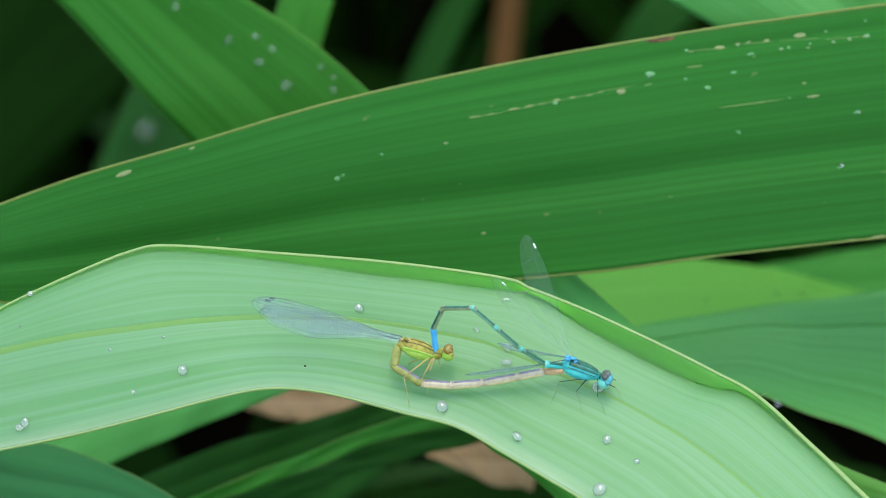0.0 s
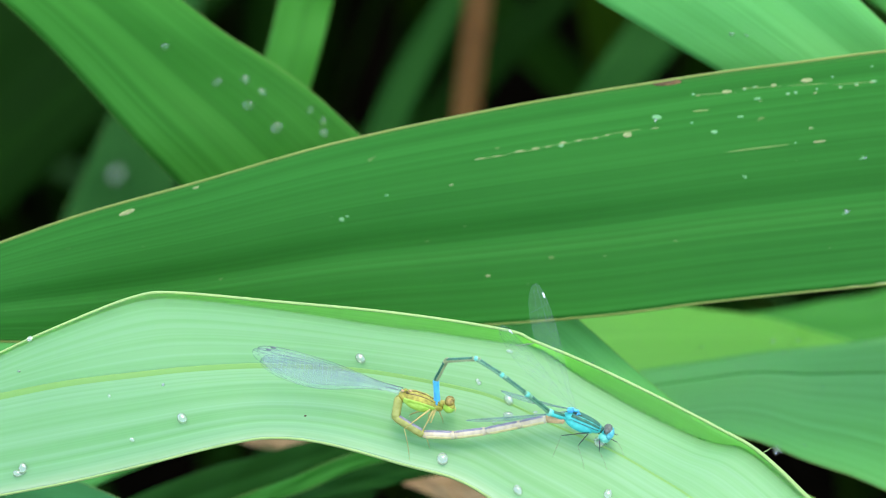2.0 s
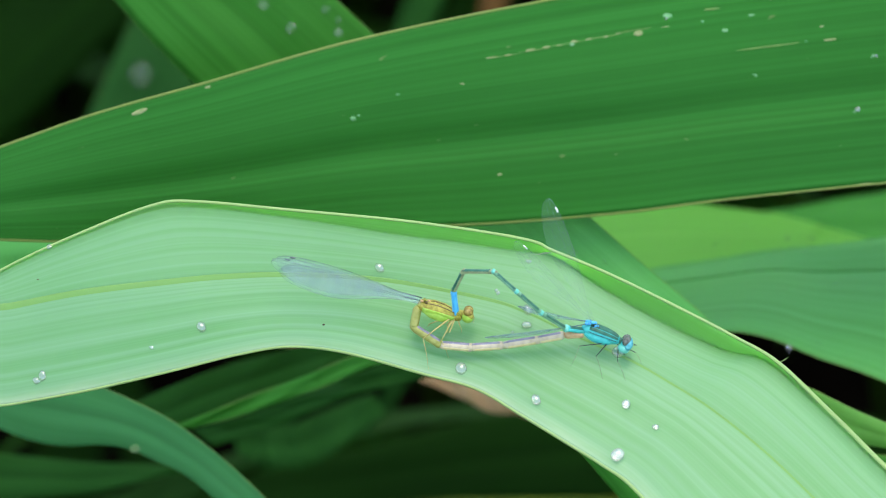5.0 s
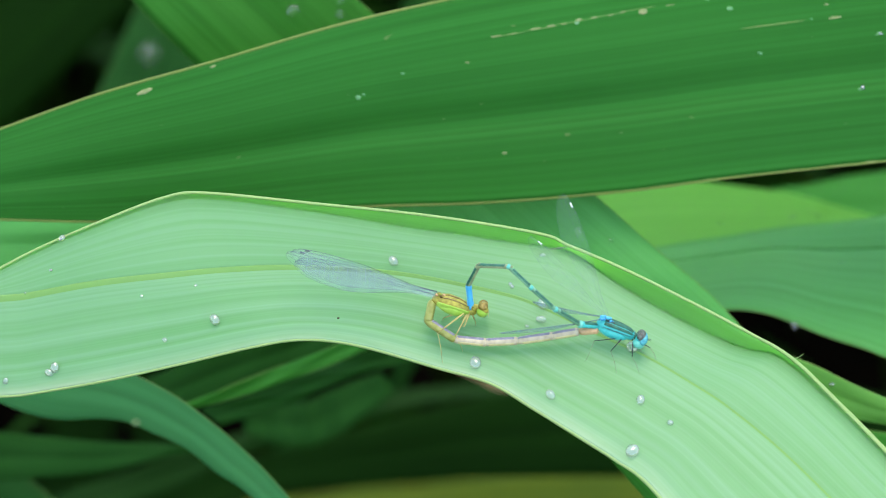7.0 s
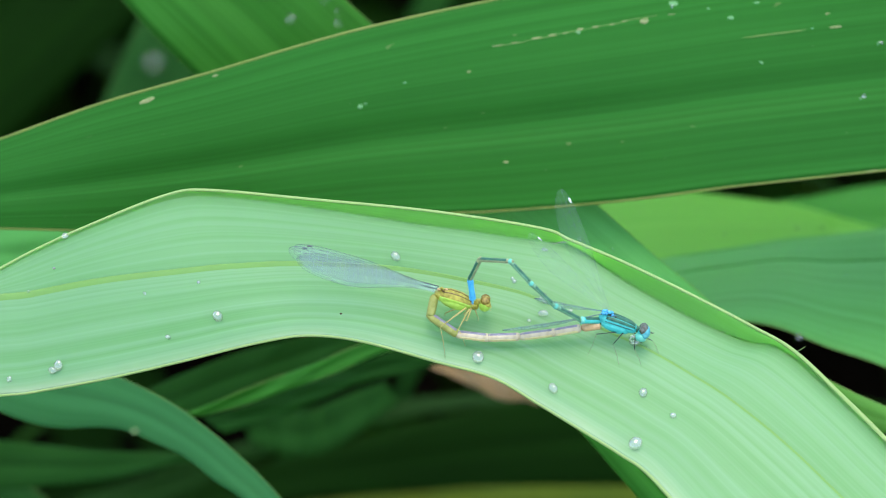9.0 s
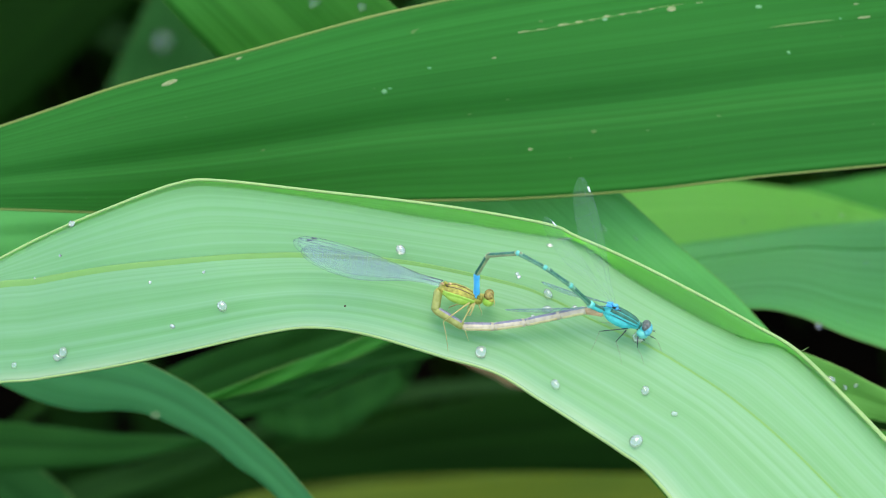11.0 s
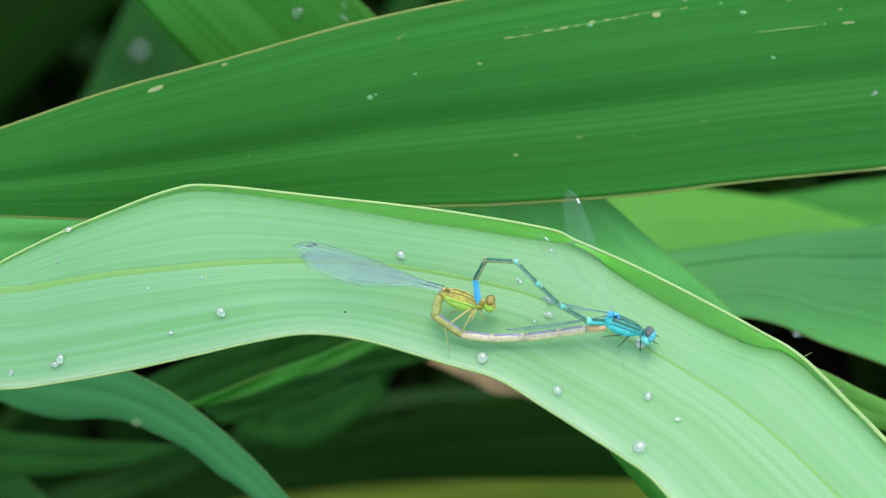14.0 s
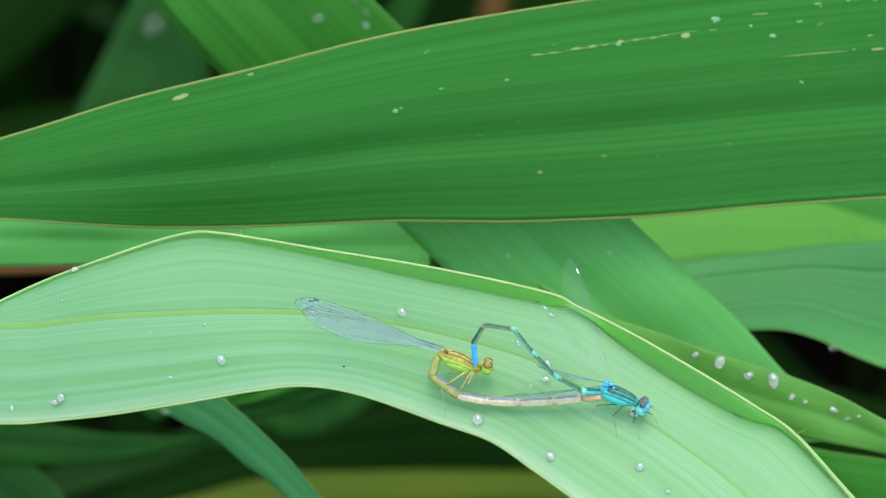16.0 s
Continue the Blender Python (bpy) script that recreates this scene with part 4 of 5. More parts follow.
blemish(47.4, 58.4, 0.84, 0.47, SPOT, "tan fleck", 7)
blemish(52.9, 59.2, 2.05, 0.75, SPOT, "tan withered dash", 7)
blemish(57.2, 59.8, 0.48, 0.30, WHITE_FLECK, "whitish fleck", 7)
blemish(63.7, 61.5, 0.48, 0.30, WHITE_FLECK, "whitish fleck", 7)
blemish(49.8, 57.0, 0.64, 0.45, WHITE_FLECK, "whitish fleck", 7)
blemish(51.1, 57.2, 0.55, 0.45, WHITE_FLECK, "whitish fleck", 7)
blemish(44.8, 56.2, 1.31, 0.37, PALE_FLECK, "pale fleck", 7)
blemish(54.6, 57.8, 0.48, 0.30, WHITE_FLECK, "whitish fleck", 7)
blemish(58.5, 58.1, 0.71, 0.38, WHITE_FLECK, "whitish fleck", 7)
blemish(61.1, 58.6, 0.65, 0.37, PALE_FLECK, "pale fleck", 7)
blemish(64.0, 59.0, 1.03, 0.52, WHITE_FLECK, "whitish fleck", 7)
blemish(35.5, 54.2, 2.80, 0.37, STREAK, "faint yellowed streak", 7)
blemish(42.0, 53.2, 1.12, 0.37, PALE_FLECK, "pale fleck", 7)
blemish(55.1, 49.1, 2.24, 0.37, SPOT, "yellowed withered dash", 7)
blemish(44.9, 48.0, 11.19, 0.28, STREAK, "faint yellowed streak", 7)
blemish(53.7, 51.3, 0.84, 0.28, SPOT, "pale fleck", 7)
blemish(62.4, 46.5, 0.64, 0.30, WHITE_FLECK, "whitish fleck", 7)
blemish(42.9, 43.2, 0.56, 0.47, PALE_FLECK, "pale fleck", 7)
blemish(12.5, 48.5, 0.88, 0.67, WHITE_FLECK, "whitish fleck", 7)
blemish(23.4, 50.2, 1.49, 0.84, SPOT, "tan withered dash", 7)
blemish(-23.4, 36.4, 0.93, 0.75, PALE_FLECK, "pale fleck", 7)
blemish(-61.9, -20.7, 1.9, 1.5, NUB, "tan corky nub on a chewed edge", 10, "nub", CHEWED)

# a brown old stalk far behind
def stalk(pts, r, label):
    base = np.array(pts[0])
    thing = new("reed_stalk")
    thing.matrix_world = at(base)
    tagged(thing, label, "reed stalk")
    line = spline(pts, 24) - base
    part("stem", tube_mesh("stem", line, r, STALK, 14), thing)
    for k in (7, 16):
        part("node", tube_mesh("node", [line[k], line[k] + (line[k + 1] - line[k]) * 0.2], r * 1.15, STALK, 14), thing, "ring-like swollen stem node")


stalk([(-4.4, 88.2, -450.0), (-7.8, 57.7, -450.0), (-11.3, 27.2, -450.0), (-13.0, 12.0, -450.0), (-15.6, -10.9, -450.0)], 3.6, "brown withered reed stalk out of focus")
stalk([(-127.0, -10.0, -130.0), (-110.9, -8.9, -130.0), (-93.8, -7.7, -130.0), (-78.9, -6.5, -130.0), (-57.5, -5.1, -130.0)], 0.75, "thin tan withered stalk lying level")

# ---- the thicket: countless blades coloured dim for shade, below, behind and round about ----
def thicket(count, box, name, label, material, seed, size=1.0):
    rng = np.random.RandomState(seed)
    verts, faces, uvs = [], [], []
    for _ in range(count):
        root = np.array([rng.uniform(*box[0]), rng.uniform(*box[1]), rng.uniform(*box[2])])
        turn, length, width = rng.uniform(0, 2 * math.pi), rng.uniform(350, 620) * size, rng.uniform(14, 30)
        out = np.array([math.cos(turn), math.sin(turn), 0])
        side = np.array([-math.sin(turn), math.cos(turn), 0])
        bow = rng.uniform(0.25, 0.8)
        n0 = len(verts)
        for k in range(10):
            u = k / 9
            c = root + out * length * bow * u ** 1.6 + np.array([0, 0, 1]) * length * (u * 0.95 - bow * 0.55 * u ** 3)
            w = width * (0.35 + 0.65 * math.sin(min(u * 2.2, 1.57))) * (1 - u ** 4)
            for v in (-0.5, 0.0, 0.5):
                verts.append(c + side * w * v + np.array([0, 0, -abs(v) * 0 + (0.12 * w if v else 0)]))
                uvs.append((u * length / 10, v * w / 10))
        for k in range(9):
            for j in (0, 1):
                a = n0 + k * 3 + j
                faces.append((a, a + 1, a + 4, a + 3))
    ob = new(name, mesh_of(name, verts, faces, material, uvs))
    return tagged(ob, label, "reeds", kind="stuff")


thicket(520, ((-800, 800), (520, 1200), (-750, -520)), "reed_thicket", "dense green reed blades, deep shade put into their colour", DEEP_SHADE_LEAF, 5)
thicket(240, ((-350, 350), (40, 420), (-750, -720)), "low_reed_thicket", "low green reed blades close to the soil, coloured dark for shade", DEEP_SHADE_LEAF, 8, 0.5)


def reed_ring(count, seed):
    """An added, unseen ring of reeds that blocks the low sky: tall blades all round, outside an open circle."""
    rng = np.random.RandomState(seed)
    verts, faces, uvs = [], [], []
    for _ in range(count):
        a, far = rng.uniform(0, 2 * math.pi), rng.uniform(1150, 2400)
        root = np.array([math.cos(a) * far, math.sin(a) * far + 100, -750.0])
        turn, length, width = rng.uniform(0, 2 * math.pi), rng.uniform(550, 1150), rng.uniform(25, 45)
        out, side = np.array([math.cos(turn), math.sin(turn), 0]), np.array([-math.sin(turn), math.cos(turn), 0])
        n0 = len(verts)
        for k in range(9):
            u = k / 8
            c = root + out * 330 * u ** 2 + np.array([0, 0, 1]) * length * (u - 0.15 * u ** 3)
            w = width * (1 - u ** 3) * (0.5 + 0.5 * min(u * 3, 1))
            for v in (-0.5, 0.5):
                verts.append(c + side * w * v)
                uvs.append((u * length / 10, v * w / 10))
        for k in range(8):
            p = n0 + k * 2
            faces.append((p, p + 1, p + 3, p + 2))
    return tagged(new("unseen_reed_ring", mesh_of("unseen_reed_ring", verts, faces, DULL_SHADE_LEAF, uvs)), "added unseen ring of tall reeds that blocks the low sky", "reeds", kind="stuff")


reed_ring(900, 12)

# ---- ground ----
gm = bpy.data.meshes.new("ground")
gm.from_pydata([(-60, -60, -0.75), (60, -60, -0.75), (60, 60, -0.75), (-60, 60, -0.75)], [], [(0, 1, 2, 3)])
gm.materials.append(SHADE_SOIL)
tagged(new("ground", gm), "soil coloured near black for the deep shade under the reeds", "ground", kind="structure")


# ---- droplets ----
def droplet_mesh(material):
    verts, faces, rows, cols = [], [], 12, 20
    for i in range(rows + 1):
        a = math.pi * i / rows
        z = math.cos(a)
        z = z if z > -0.62 else -0.62 - (-0.62 - z) * 0.12
        for j in range(cols):
            b = 2 * math.pi * j / cols
            verts.append((math.sin(a) * math.cos(b), math.sin(a) * math.sin(b), z))
    for i in range(rows):
        for j in range(cols):
            a, b = i * cols + j, i * cols + (j + 1) % cols
            faces.append((a, a + cols, b + cols, b))
    return mesh_of("water_droplet", verts, faces, material)


DROPLET, FLAT_DROPLET = droplet_mesh(WATER), droplet_mesh(THIN_WATER)


def droplet(grid, nn, x, y, r, label="clear round water droplet resting on a leaf", me=None):
    p, n = on(grid, nn, x, y)
    ob = new("water_droplet", me or DROPLET)
    q = Vector(n).to_track_quat("Z", "Y").to_matrix().to_4x4()
    ob.matrix_world = at(p + n * r * 0.42) @ q @ pose(0, 0, 0, 0, 0, 360 * random.random()) @ Matrix.Diagonal((r * (0.95 + 0.2 * random.random()), r * (0.75 + 0.25 * random.random()), r * 0.7, 1))
    return tagged(ob, label, "droplet", "droplets on the leaves")


CARRIED = [carrier]
DROPS = [(-17.5, 14.2, 0.82), (-45.3, 5.0, 0.91), (-53.2, 1.7, 0.45), (-70.8, -3.2, 0.82), (-71.8, -4.0, 0.64), (-4.6, -0.8, 0.91), (7.0, -5.3, 0.82), (20.8, -5.9, 0.73), (25.3, -9.1, 0.55), (19.5, -13.1, 1.00), (5.5, 5.6, 0.73), (5.6, 7.8, 0.91), (19.6, 1.6, 1.00), (0.7, 10.8, 0.36), (3.3, 4.6, 0.36), (-71.7, 11.9, 0.27), (-57.0, 8.3, 0.27), (-48.4, 10.2, 0.27), (5.7, 15.1, 0.45), (9.7, 6.0, 0.36), (-69.9, 16.8, 0.55), (-78.8, -5.5, 0.52), (-75.8, 8.2, 0.26), (-48.5, 10.1, 0.26), (1.0, 10.4, 0.35)]
R6D = [(27.5, -2.3, 0.74), (31.6, -3.3, 1.10), (36.4, -5.3, 0.83), (40.5, -6.0, 1.20), (43.7, -8.5, 0.55), (46.0, -9.3, 0.46), (50.8, -10.7, 0.74), (53.2, -12.0, 0.46), (55.0, -11.6, 0.37)]
BAND_DROPS = [(59.9, 37.4, 0.42), (62.8, 46.4, 0.25), (28.0, 52.6, 0.3)]
TL2_DROPS = [(-89.1, 23.4, 2.22)]
TL_DROPS = [(-42.0, 57.3, 0.78), (-39.1, 55.1, 0.78), (-55.9, 63.0, 0.78), (-41.5, 52.9, 0.88), (-36.6, 48.9, 1.08), (-30.7, 52.0, 0.59), (-28.5, 50.2, 0.59), (-28.5, 48.1, 0.78), (-46.9, 56.8, 0.88)]
TR_DROPS = [(41.2, 66.2, 0.38), (43.6, 66.0, 0.29)]
R3_DROPS = [(49.9, -5.7, 0.79), (55.0, -5.3, 0.30), (58.9, 3.0, 0.39), (55.3, 9.9, 0.39), (50.9, 9.7, 0.39), (38.1, 8.2, 0.39)]
R5_DROPS = [(12.8, 12.7, 0.75), (18.2, 11.2, 0.47), (-4.0, 11.6, 0.56)]
LFT_DROPS = [(-52.9, 9.6, 0.78), (-51.0, 9.5, 0.68), (-47.1, 10.9, 0.58)]
for x, y, r in DROPS:
    CARRIED.append(droplet(CG, CN, x, y, r))
STIRRED = {"LOW": [made[0] for made in (BL2_LEAF, BL3_LEAF, BL4_LEAF, BL6_LEAF, DEAD1_LEAF, DEAD2_LEAF)], "TL": [TL_LEAF[0]], "BL": [CHEWED[0]], "R": [R1_LEAF[0], R2_LEAF[0], R3_LEAF[0]]}
WITH = {TL_LEAF[0]: "TL", R3_LEAF[0]: "R"}
for (owner, grid, nn), drops in ((TL2_LEAF, TL2_DROPS), (TL_LEAF, TL_DROPS), (R3_LEAF, R3_DROPS), (R5_LEAF, R5_DROPS), (LFT_LEAF, LFT_DROPS)):
    for x, y, r in drops:
        drop = droplet(grid, nn, x, y, r, "faint flat water droplet out of focus", FLAT_DROPLET)
        if owner in WITH:
            STIRRED[WITH[owner]].append(drop)
for x, y, r in BAND_DROPS:
    droplet(BG, BN, x, y, r)
for x, y, r in TR_DROPS:
    droplet(TR_LEAF[1], TR_LEAF[2], x, y, r)
for x, y, r in R6D:
    droplet(R6G, R6N, x, y, r)

# ---- the pair of damselflies ----
PLANE = 5.5
MALE_Z = 6.5


def leaf_z(x, y):
    return float(on(CG, CN, x, y)[0][2])


# joints of the two abdomens, flat and arched, millimetres in the slope frame
MALE_FLAT = [(14.21, 5.11, 6.50), (11.24, 5.31, 8.00), (6.97, 7.98, 11.00), (3.61, 11.47, 12.50), (0.42, 15.01, 12.50), (-4.25, 15.09, 10.50), (-5.75, 11.87, 8.50), (-5.34, 8.35, 7.00)]
MALE_ARCH = [(14.87, 7.62, 6.50), (14.35, 9.97, 8.50), (12.95, 14.13, 11.50), (8.22, 16.06, 13.50), (3.21, 15.52, 13.50), (-1.67, 14.05, 11.50), (-4.29, 11.37, 9.00), (-5.24, 8.69, 7.00)]
FEMALE_FLAT = [(-11.29, 8.83, 5.50), (-11.98, 5.75, 5.50), (-7.89, 2.95, 5.50), (-3.27, 2.35, 5.50), (1.96, 2.46, 5.50), (7.18, 3.17, 6.00), (11.61, 3.93, 6.30), (14.47, 4.40, 6.40)]
FEMALE_ARCH = [(-11.20, 8.99, 5.50), (-11.16, 6.10, 5.50), (-6.55, 4.02, 5.50), (-1.51, 5.15, 6.00), (2.91, 6.89, 6.50), (8.20, 9.05, 7.00), (11.70, 10.06, 7.00), (13.59, 8.54, 6.80)]
# the front end of the male: rear of the thorax and the heading of its axis
MALE_REAR = ((14.55, 5.6), (14.96, 7.8))
MALE_HEADING = (-19.5, -37.0)

# how far the pair is arched, time by time (0 flat, 1 arched)
PUMP_EARLY = [(0, 0.12), (0.2, 0.2), (0.4, 0.6), (0.6, 1), (0.8, 1), (1.0, 0.8), (1.2, 0.52), (1.4, 0.45), (1.6, 0.34), (1.8, 0.28), (2.0, 0.27),
              (2.4, 0.22), (2.8, 0.18), (3.0, 0.25), (3.2, 0.73), (3.4, 1), (3.6, 0.97), (3.8, 0.65), (4.0, 0.42), (4.2, 0.3), (4.8, 0.12), (5.5, 0.12),
              (5.8, 0.45), (6.05, 1), (6.3, 0.8), (6.5, 0.45), (6.7, 0.3), (6.9, 0.18), (7.1, 0.02), (7.3, 0), (7.5, 0.1), (7.7, 0.35), (7.9, 0.87)]
PUMP_LATE = [(8.1, 1), (8.3, 0.6), (8.5, 0.38), (8.7, 0.2), (8.9, 0.06), (9.1, 0), (9.4, 0.12), (9.7, 0.8), (9.9, 0.95), (10.2, 0.45), (10.6, 0.15),
             (10.9, 0.2), (11.1, 0.65), (11.3, 0.97), (11.5, 1), (11.7, 0.92), (11.9, 0.45), (12.1, 0.2), (12.3, 0.1), (12.5, 0.06), (12.7, 0.2), (12.9, 0.55),
             (13.1, 1), (13.3, 0.87), (13.5, 0.45), (13.7, 0.25), (13.9, 0.1), (14.1, 0.02), (14.3, 0), (14.5, 0.05), (14.7, 0.65), (14.9, 1), (15.1, 0.87)]
PUMP_END = [(15.2, 0.65), (15.3, 0.4), (15.4, 0.22), (15.5, 0.12), (15.7, 0), (16.0, 0)]
PUMP = PUMP_EARLY + PUMP_LATE + PUMP_END


def lengths(a, b):
    a, b = np.array(a), np.array(b)
    return (np.linalg.norm(np.diff(a, axis=0), axis=1) + np.linalg.norm(np.diff(b, axis=0), axis=1)) / 2


def chain(flat, arched, s):
    """Joint places of a chain part-way between two poses: headings turn, ends stay on their lines."""
    a, b = np.array(flat), np.array(arched)
    da, db = np.diff(a, axis=0), np.diff(b, axis=0)
    ha = np.arctan2(da[:, 1], da[:, 0])
    turn = (np.arctan2(db[:, 1], db[:, 0]) - ha + math.pi) % (2 * math.pi) - math.pi
    h = ha + turn * s
    ln = np.linalg.norm(da[:, :2], axis=1) * (1 - s) + np.linalg.norm(db[:, :2], axis=1) * s
    steps = np.stack([np.cos(h) * ln, np.sin(h) * ln, da[:, 2] * (1 - s) + db[:, 2] * s], 1)
    start, end = a[0] * (1 - s) + b[0] * s, a[-1] * (1 - s) + b[-1] * s
    p = np.vstack([start, start + np.cumsum(steps, axis=0)])
    return p + np.linspace(0, 1, len(p))[:, None] * (end - p[-1])


def flat_pose(x, y, z, heading):
    return Matrix.Translation(Vector((x, y, z)) * MM) @ Matrix.Rotation(heading, 4, "Z")


def link_pose(p, q, base):
    """At p, with x along the way to q and z as far out of the slope as it can be."""
    x = Vector(q - p).normalized()
    y = Vector((0, 0, 1)).cross(x).normalized()
    z = x.cross(y)
    m = Matrix((x, y, z)).transposed().to_4x4()
    m.translation = (Vector(p) - Vector(base)) * MM
    return m


def segment_mesh(name, length, r, material, waist=0.8, end=1.0):
    xs = np.array([-0.12, 0.0, 0.08, 0.3, 0.6, 0.85, 0.95, 1.0, 1.04]) * length
    rs = r * np.array([0.45, 0.8, 0.95, waist, waist, 0.95 * end, 1.0 * end, 0.8 * end, 0.4 * end])
    return tube_mesh(name, [(x, 0, 0) for x in xs], rs, material, 14)


def side_strip(name, length, r, material, centre, spread, grow=1.04, a=0.06, b=0.9, waist=0.8):
    """A coloured strip on a segment's skin; centre and spread are degrees round its axis (90: upper side in +y, 0: towards the viewer)."""
    xs = np.linspace(a, b, 9)
    rs = r * np.interp(xs, [0.0, 0.08, 0.3, 0.6, 0.85, 0.95, 1.0], [0.8, 0.95, waist, waist, 0.95, 1.0, 0.8]) * grow
    angles = np.radians(np.linspace(centre - spread, centre + spread, 9))
    verts = [(x * length, rr * math.sin(t), rr * math.cos(t)) for x, rr in zip(xs, rs) for t in angles]
    verts += [(x * length, rr * 0.7 * math.sin(t), rr * 0.7 * math.cos(t)) for x, rr in zip(xs, rs) for t in angles]
    idx = np.arange(81).reshape(9, 9)
    q = np.stack([idx[:-1, :-1], idx[1:, :-1], idx[1:, 1:], idx[:-1, 1:]], -1).reshape(-1, 4)
    ring = np.concatenate([idx[0, :], idx[1:, -1], idx[-1, -2::-1], idx[-2:0:-1, 0]])
    faces = q.tolist() + (q[:, ::-1] + 81).tolist() + [(i, j, j + 81, i + 81) for i, j in zip(ring, np.roll(ring, -1))]
    return mesh_of(name, verts, faces, material)


def ring_mesh(name, x, r, material, wide=0.5):
    return tube_mesh(name, [(x - wide, 0, 0), (x - wide * 0.6, 0, 0), (x, 0, 0), (x + wide * 0.6, 0, 0), (x + wide, 0, 0)],
                     [r * 0.82, r * 1.02, r * 1.12, r * 1.02, r * 0.82], material, 14)


def wing(thing, length, width, film, vein, lean, z, turn, origin, mark=None, rungs=16, name="wing"):
    """A wing that narrows to a stalk: film, long veins, cross veins and a mark near its tip. It lies along -x and is turned by turn degrees."""
    us = 1 - (1 - np.linspace(0, 1, 48)) ** 1.6
    ease = np.clip((us - 0.12) / 0.52, 0, 1)
    top = width * 0.34 * np.clip(us / 0.5, 0.34, 1) ** 0.8 * np.sqrt(np.clip(1 - ((us - 0.6) / 0.4).clip(0) ** 2.6, 0, 1))
    low = width * 0.66 * (0.2 + 0.8 * ease * ease * (3 - 2 * ease)) * np.sqrt(np.clip(1 - ((us - 0.6) / 0.4).clip(0) ** 2.2, 0, 1))
    vs = np.linspace(-1, 1, 9)
    def spot(u, v):
        t, w = np.interp(u, us, top), np.interp(u, us, low)
        return np.array([-u * length, v * t if v > 0 else v * w, 0.25 * math.sin(u * 3) + 0.06 * math.cos(v * 14)])
    grid = np.array([[spot(u, v) for v in vs] for u in us])
    root = flat_pose(*origin, z, radians(turn)) @ Matrix.Rotation(radians(lean), 4, "X")
    ob = part(name, sheet(name, grid, normals_of(grid), film, 0.02), thing, pose_=root)
    lines = [[spot(u, v) for u in us[:-1]] for v in (1, 0.55, 0.1, -0.4)] + [[spot(u, -1) for u in us[4:]]]
    for k, line in enumerate(lines):
        part("long_vein", tube_mesh("long_vein", line[10:] if k in (1, 3) else line, (0.03, 0.014, 0.028, 0.014, 0.016)[k] * (1 if vein is VEIN else 0.5), vein, 5), ob)
    for k in range(rungs):
        u = 0.3 + 0.62 * k / rungs
        part("cross_vein", tube_mesh("cross_vein", [spot(u + 0.02 * v, v) for v in np.linspace(-0.95, 0.98, 7)], 0.016 if vein is VEIN else 0.009, SOFT_VEIN, 4), ob)
    if mark:
        p = spot(0.9, 0.8)
        part("wing_mark", tube_mesh("wing_mark", [p + (-0.42, -0.02, 0), p + (-0.36, 0, 0), p + (0.36, 0.1, 0), p + (0.42, 0.12, 0)], [0.06, 0.16, 0.16, 0.06], mark, 6, 0.3), ob, "small opaque mark near the wing tip")
    return ob


def leg(thing, pts, r, material, name="leg"):
    return part(name, tube_mesh(name, pts, [r] * (len(pts) - 1) + [r * 0.5], material, 6), thing)


def insect(label, base):
    thing = new("damselfly")
    thing.matrix_world = at(base)
    thing.empty_display_size = 0.005
    return tagged(thing, label, "damselfly", "mating damselflies")


KEYED = []
BASE_M = (17.0, 2.0, leaf_z(17.0, 2.0))
BASE_F = (-8.0, 2.0, leaf_z(-8.0, 2.0))
male = insect("turquoise and black male damselfly with arched abdomen", BASE_M)
female = insect("lime and ochre female damselfly with pinkish curved abdomen", BASE_F)


# male: head, thorax and wings turn together about the rear of the thorax
def front_part(name, me, label=""):
    ob = part(name, me, male, label)
    KEYED.append((ob, "front", 0))
    return ob


TH = 5.6
thorax = front_part("thorax", tube_mesh("thorax", [(x * TH, 0.05 * math.sin(3.1 * x), 0) for x in (-0.1, 0.0, 0.12, 0.3, 0.55, 0.8, 0.95, 1.02)],
                    [0.5, 0.9, 1.12, 1.2, 1.16, 1.0, 0.74, 0.35], TURQUOISE, 18))
for name, c, s, m in (("back_stripe", 62, 28, BRONZE), ("shoulder_stripe", 16, 12, BRONZE), ("flank_line", -14, 1.8, BLACK)):
    xs = np.linspace(0.1, 0.97, 12)
    rs = np.interp(xs, [0, 0.12, 0.3, 0.55, 0.8, 0.95, 1.02], [0.9, 1.12, 1.2, 1.16, 1.0, 0.74, 0.35]) * 1.06
    an = np.radians(np.linspace(c - s, c + s, 7))
    vv = [(x * TH, r * g * math.sin(t) + 0.05 * math.sin(3.1 * x), r * g * math.cos(t)) for g in (1.0, 0.8) for x, r in zip(xs, rs) for t in an]
    idx = np.arange(84).reshape(12, 7)
    q = np.stack([idx[:-1, :-1], idx[1:, :-1], idx[1:, 1:], idx[:-1, 1:]], -1).reshape(-1, 4)
    ring = np.concatenate([idx[0, :], idx[1:, -1], idx[-1, -2::-1], idx[-2:0:-1, 0]])
    part(name, mesh_of(name, vv, q.tolist() + (q[:, ::-1] + 84).tolist() + [(i, j, j + 84, i + 84) for i, j in zip(ring, np.roll(ring, -1))], m), thorax,
         "metallic dark stripe")
part("flank", ball_mesh("flank", (2.3, -0.6, 0.2), (2.4, 1.0, 0.95), TURQUOISE, 10, 16), thorax, "bright turquoise bulging flank")
rng = random.Random(12)
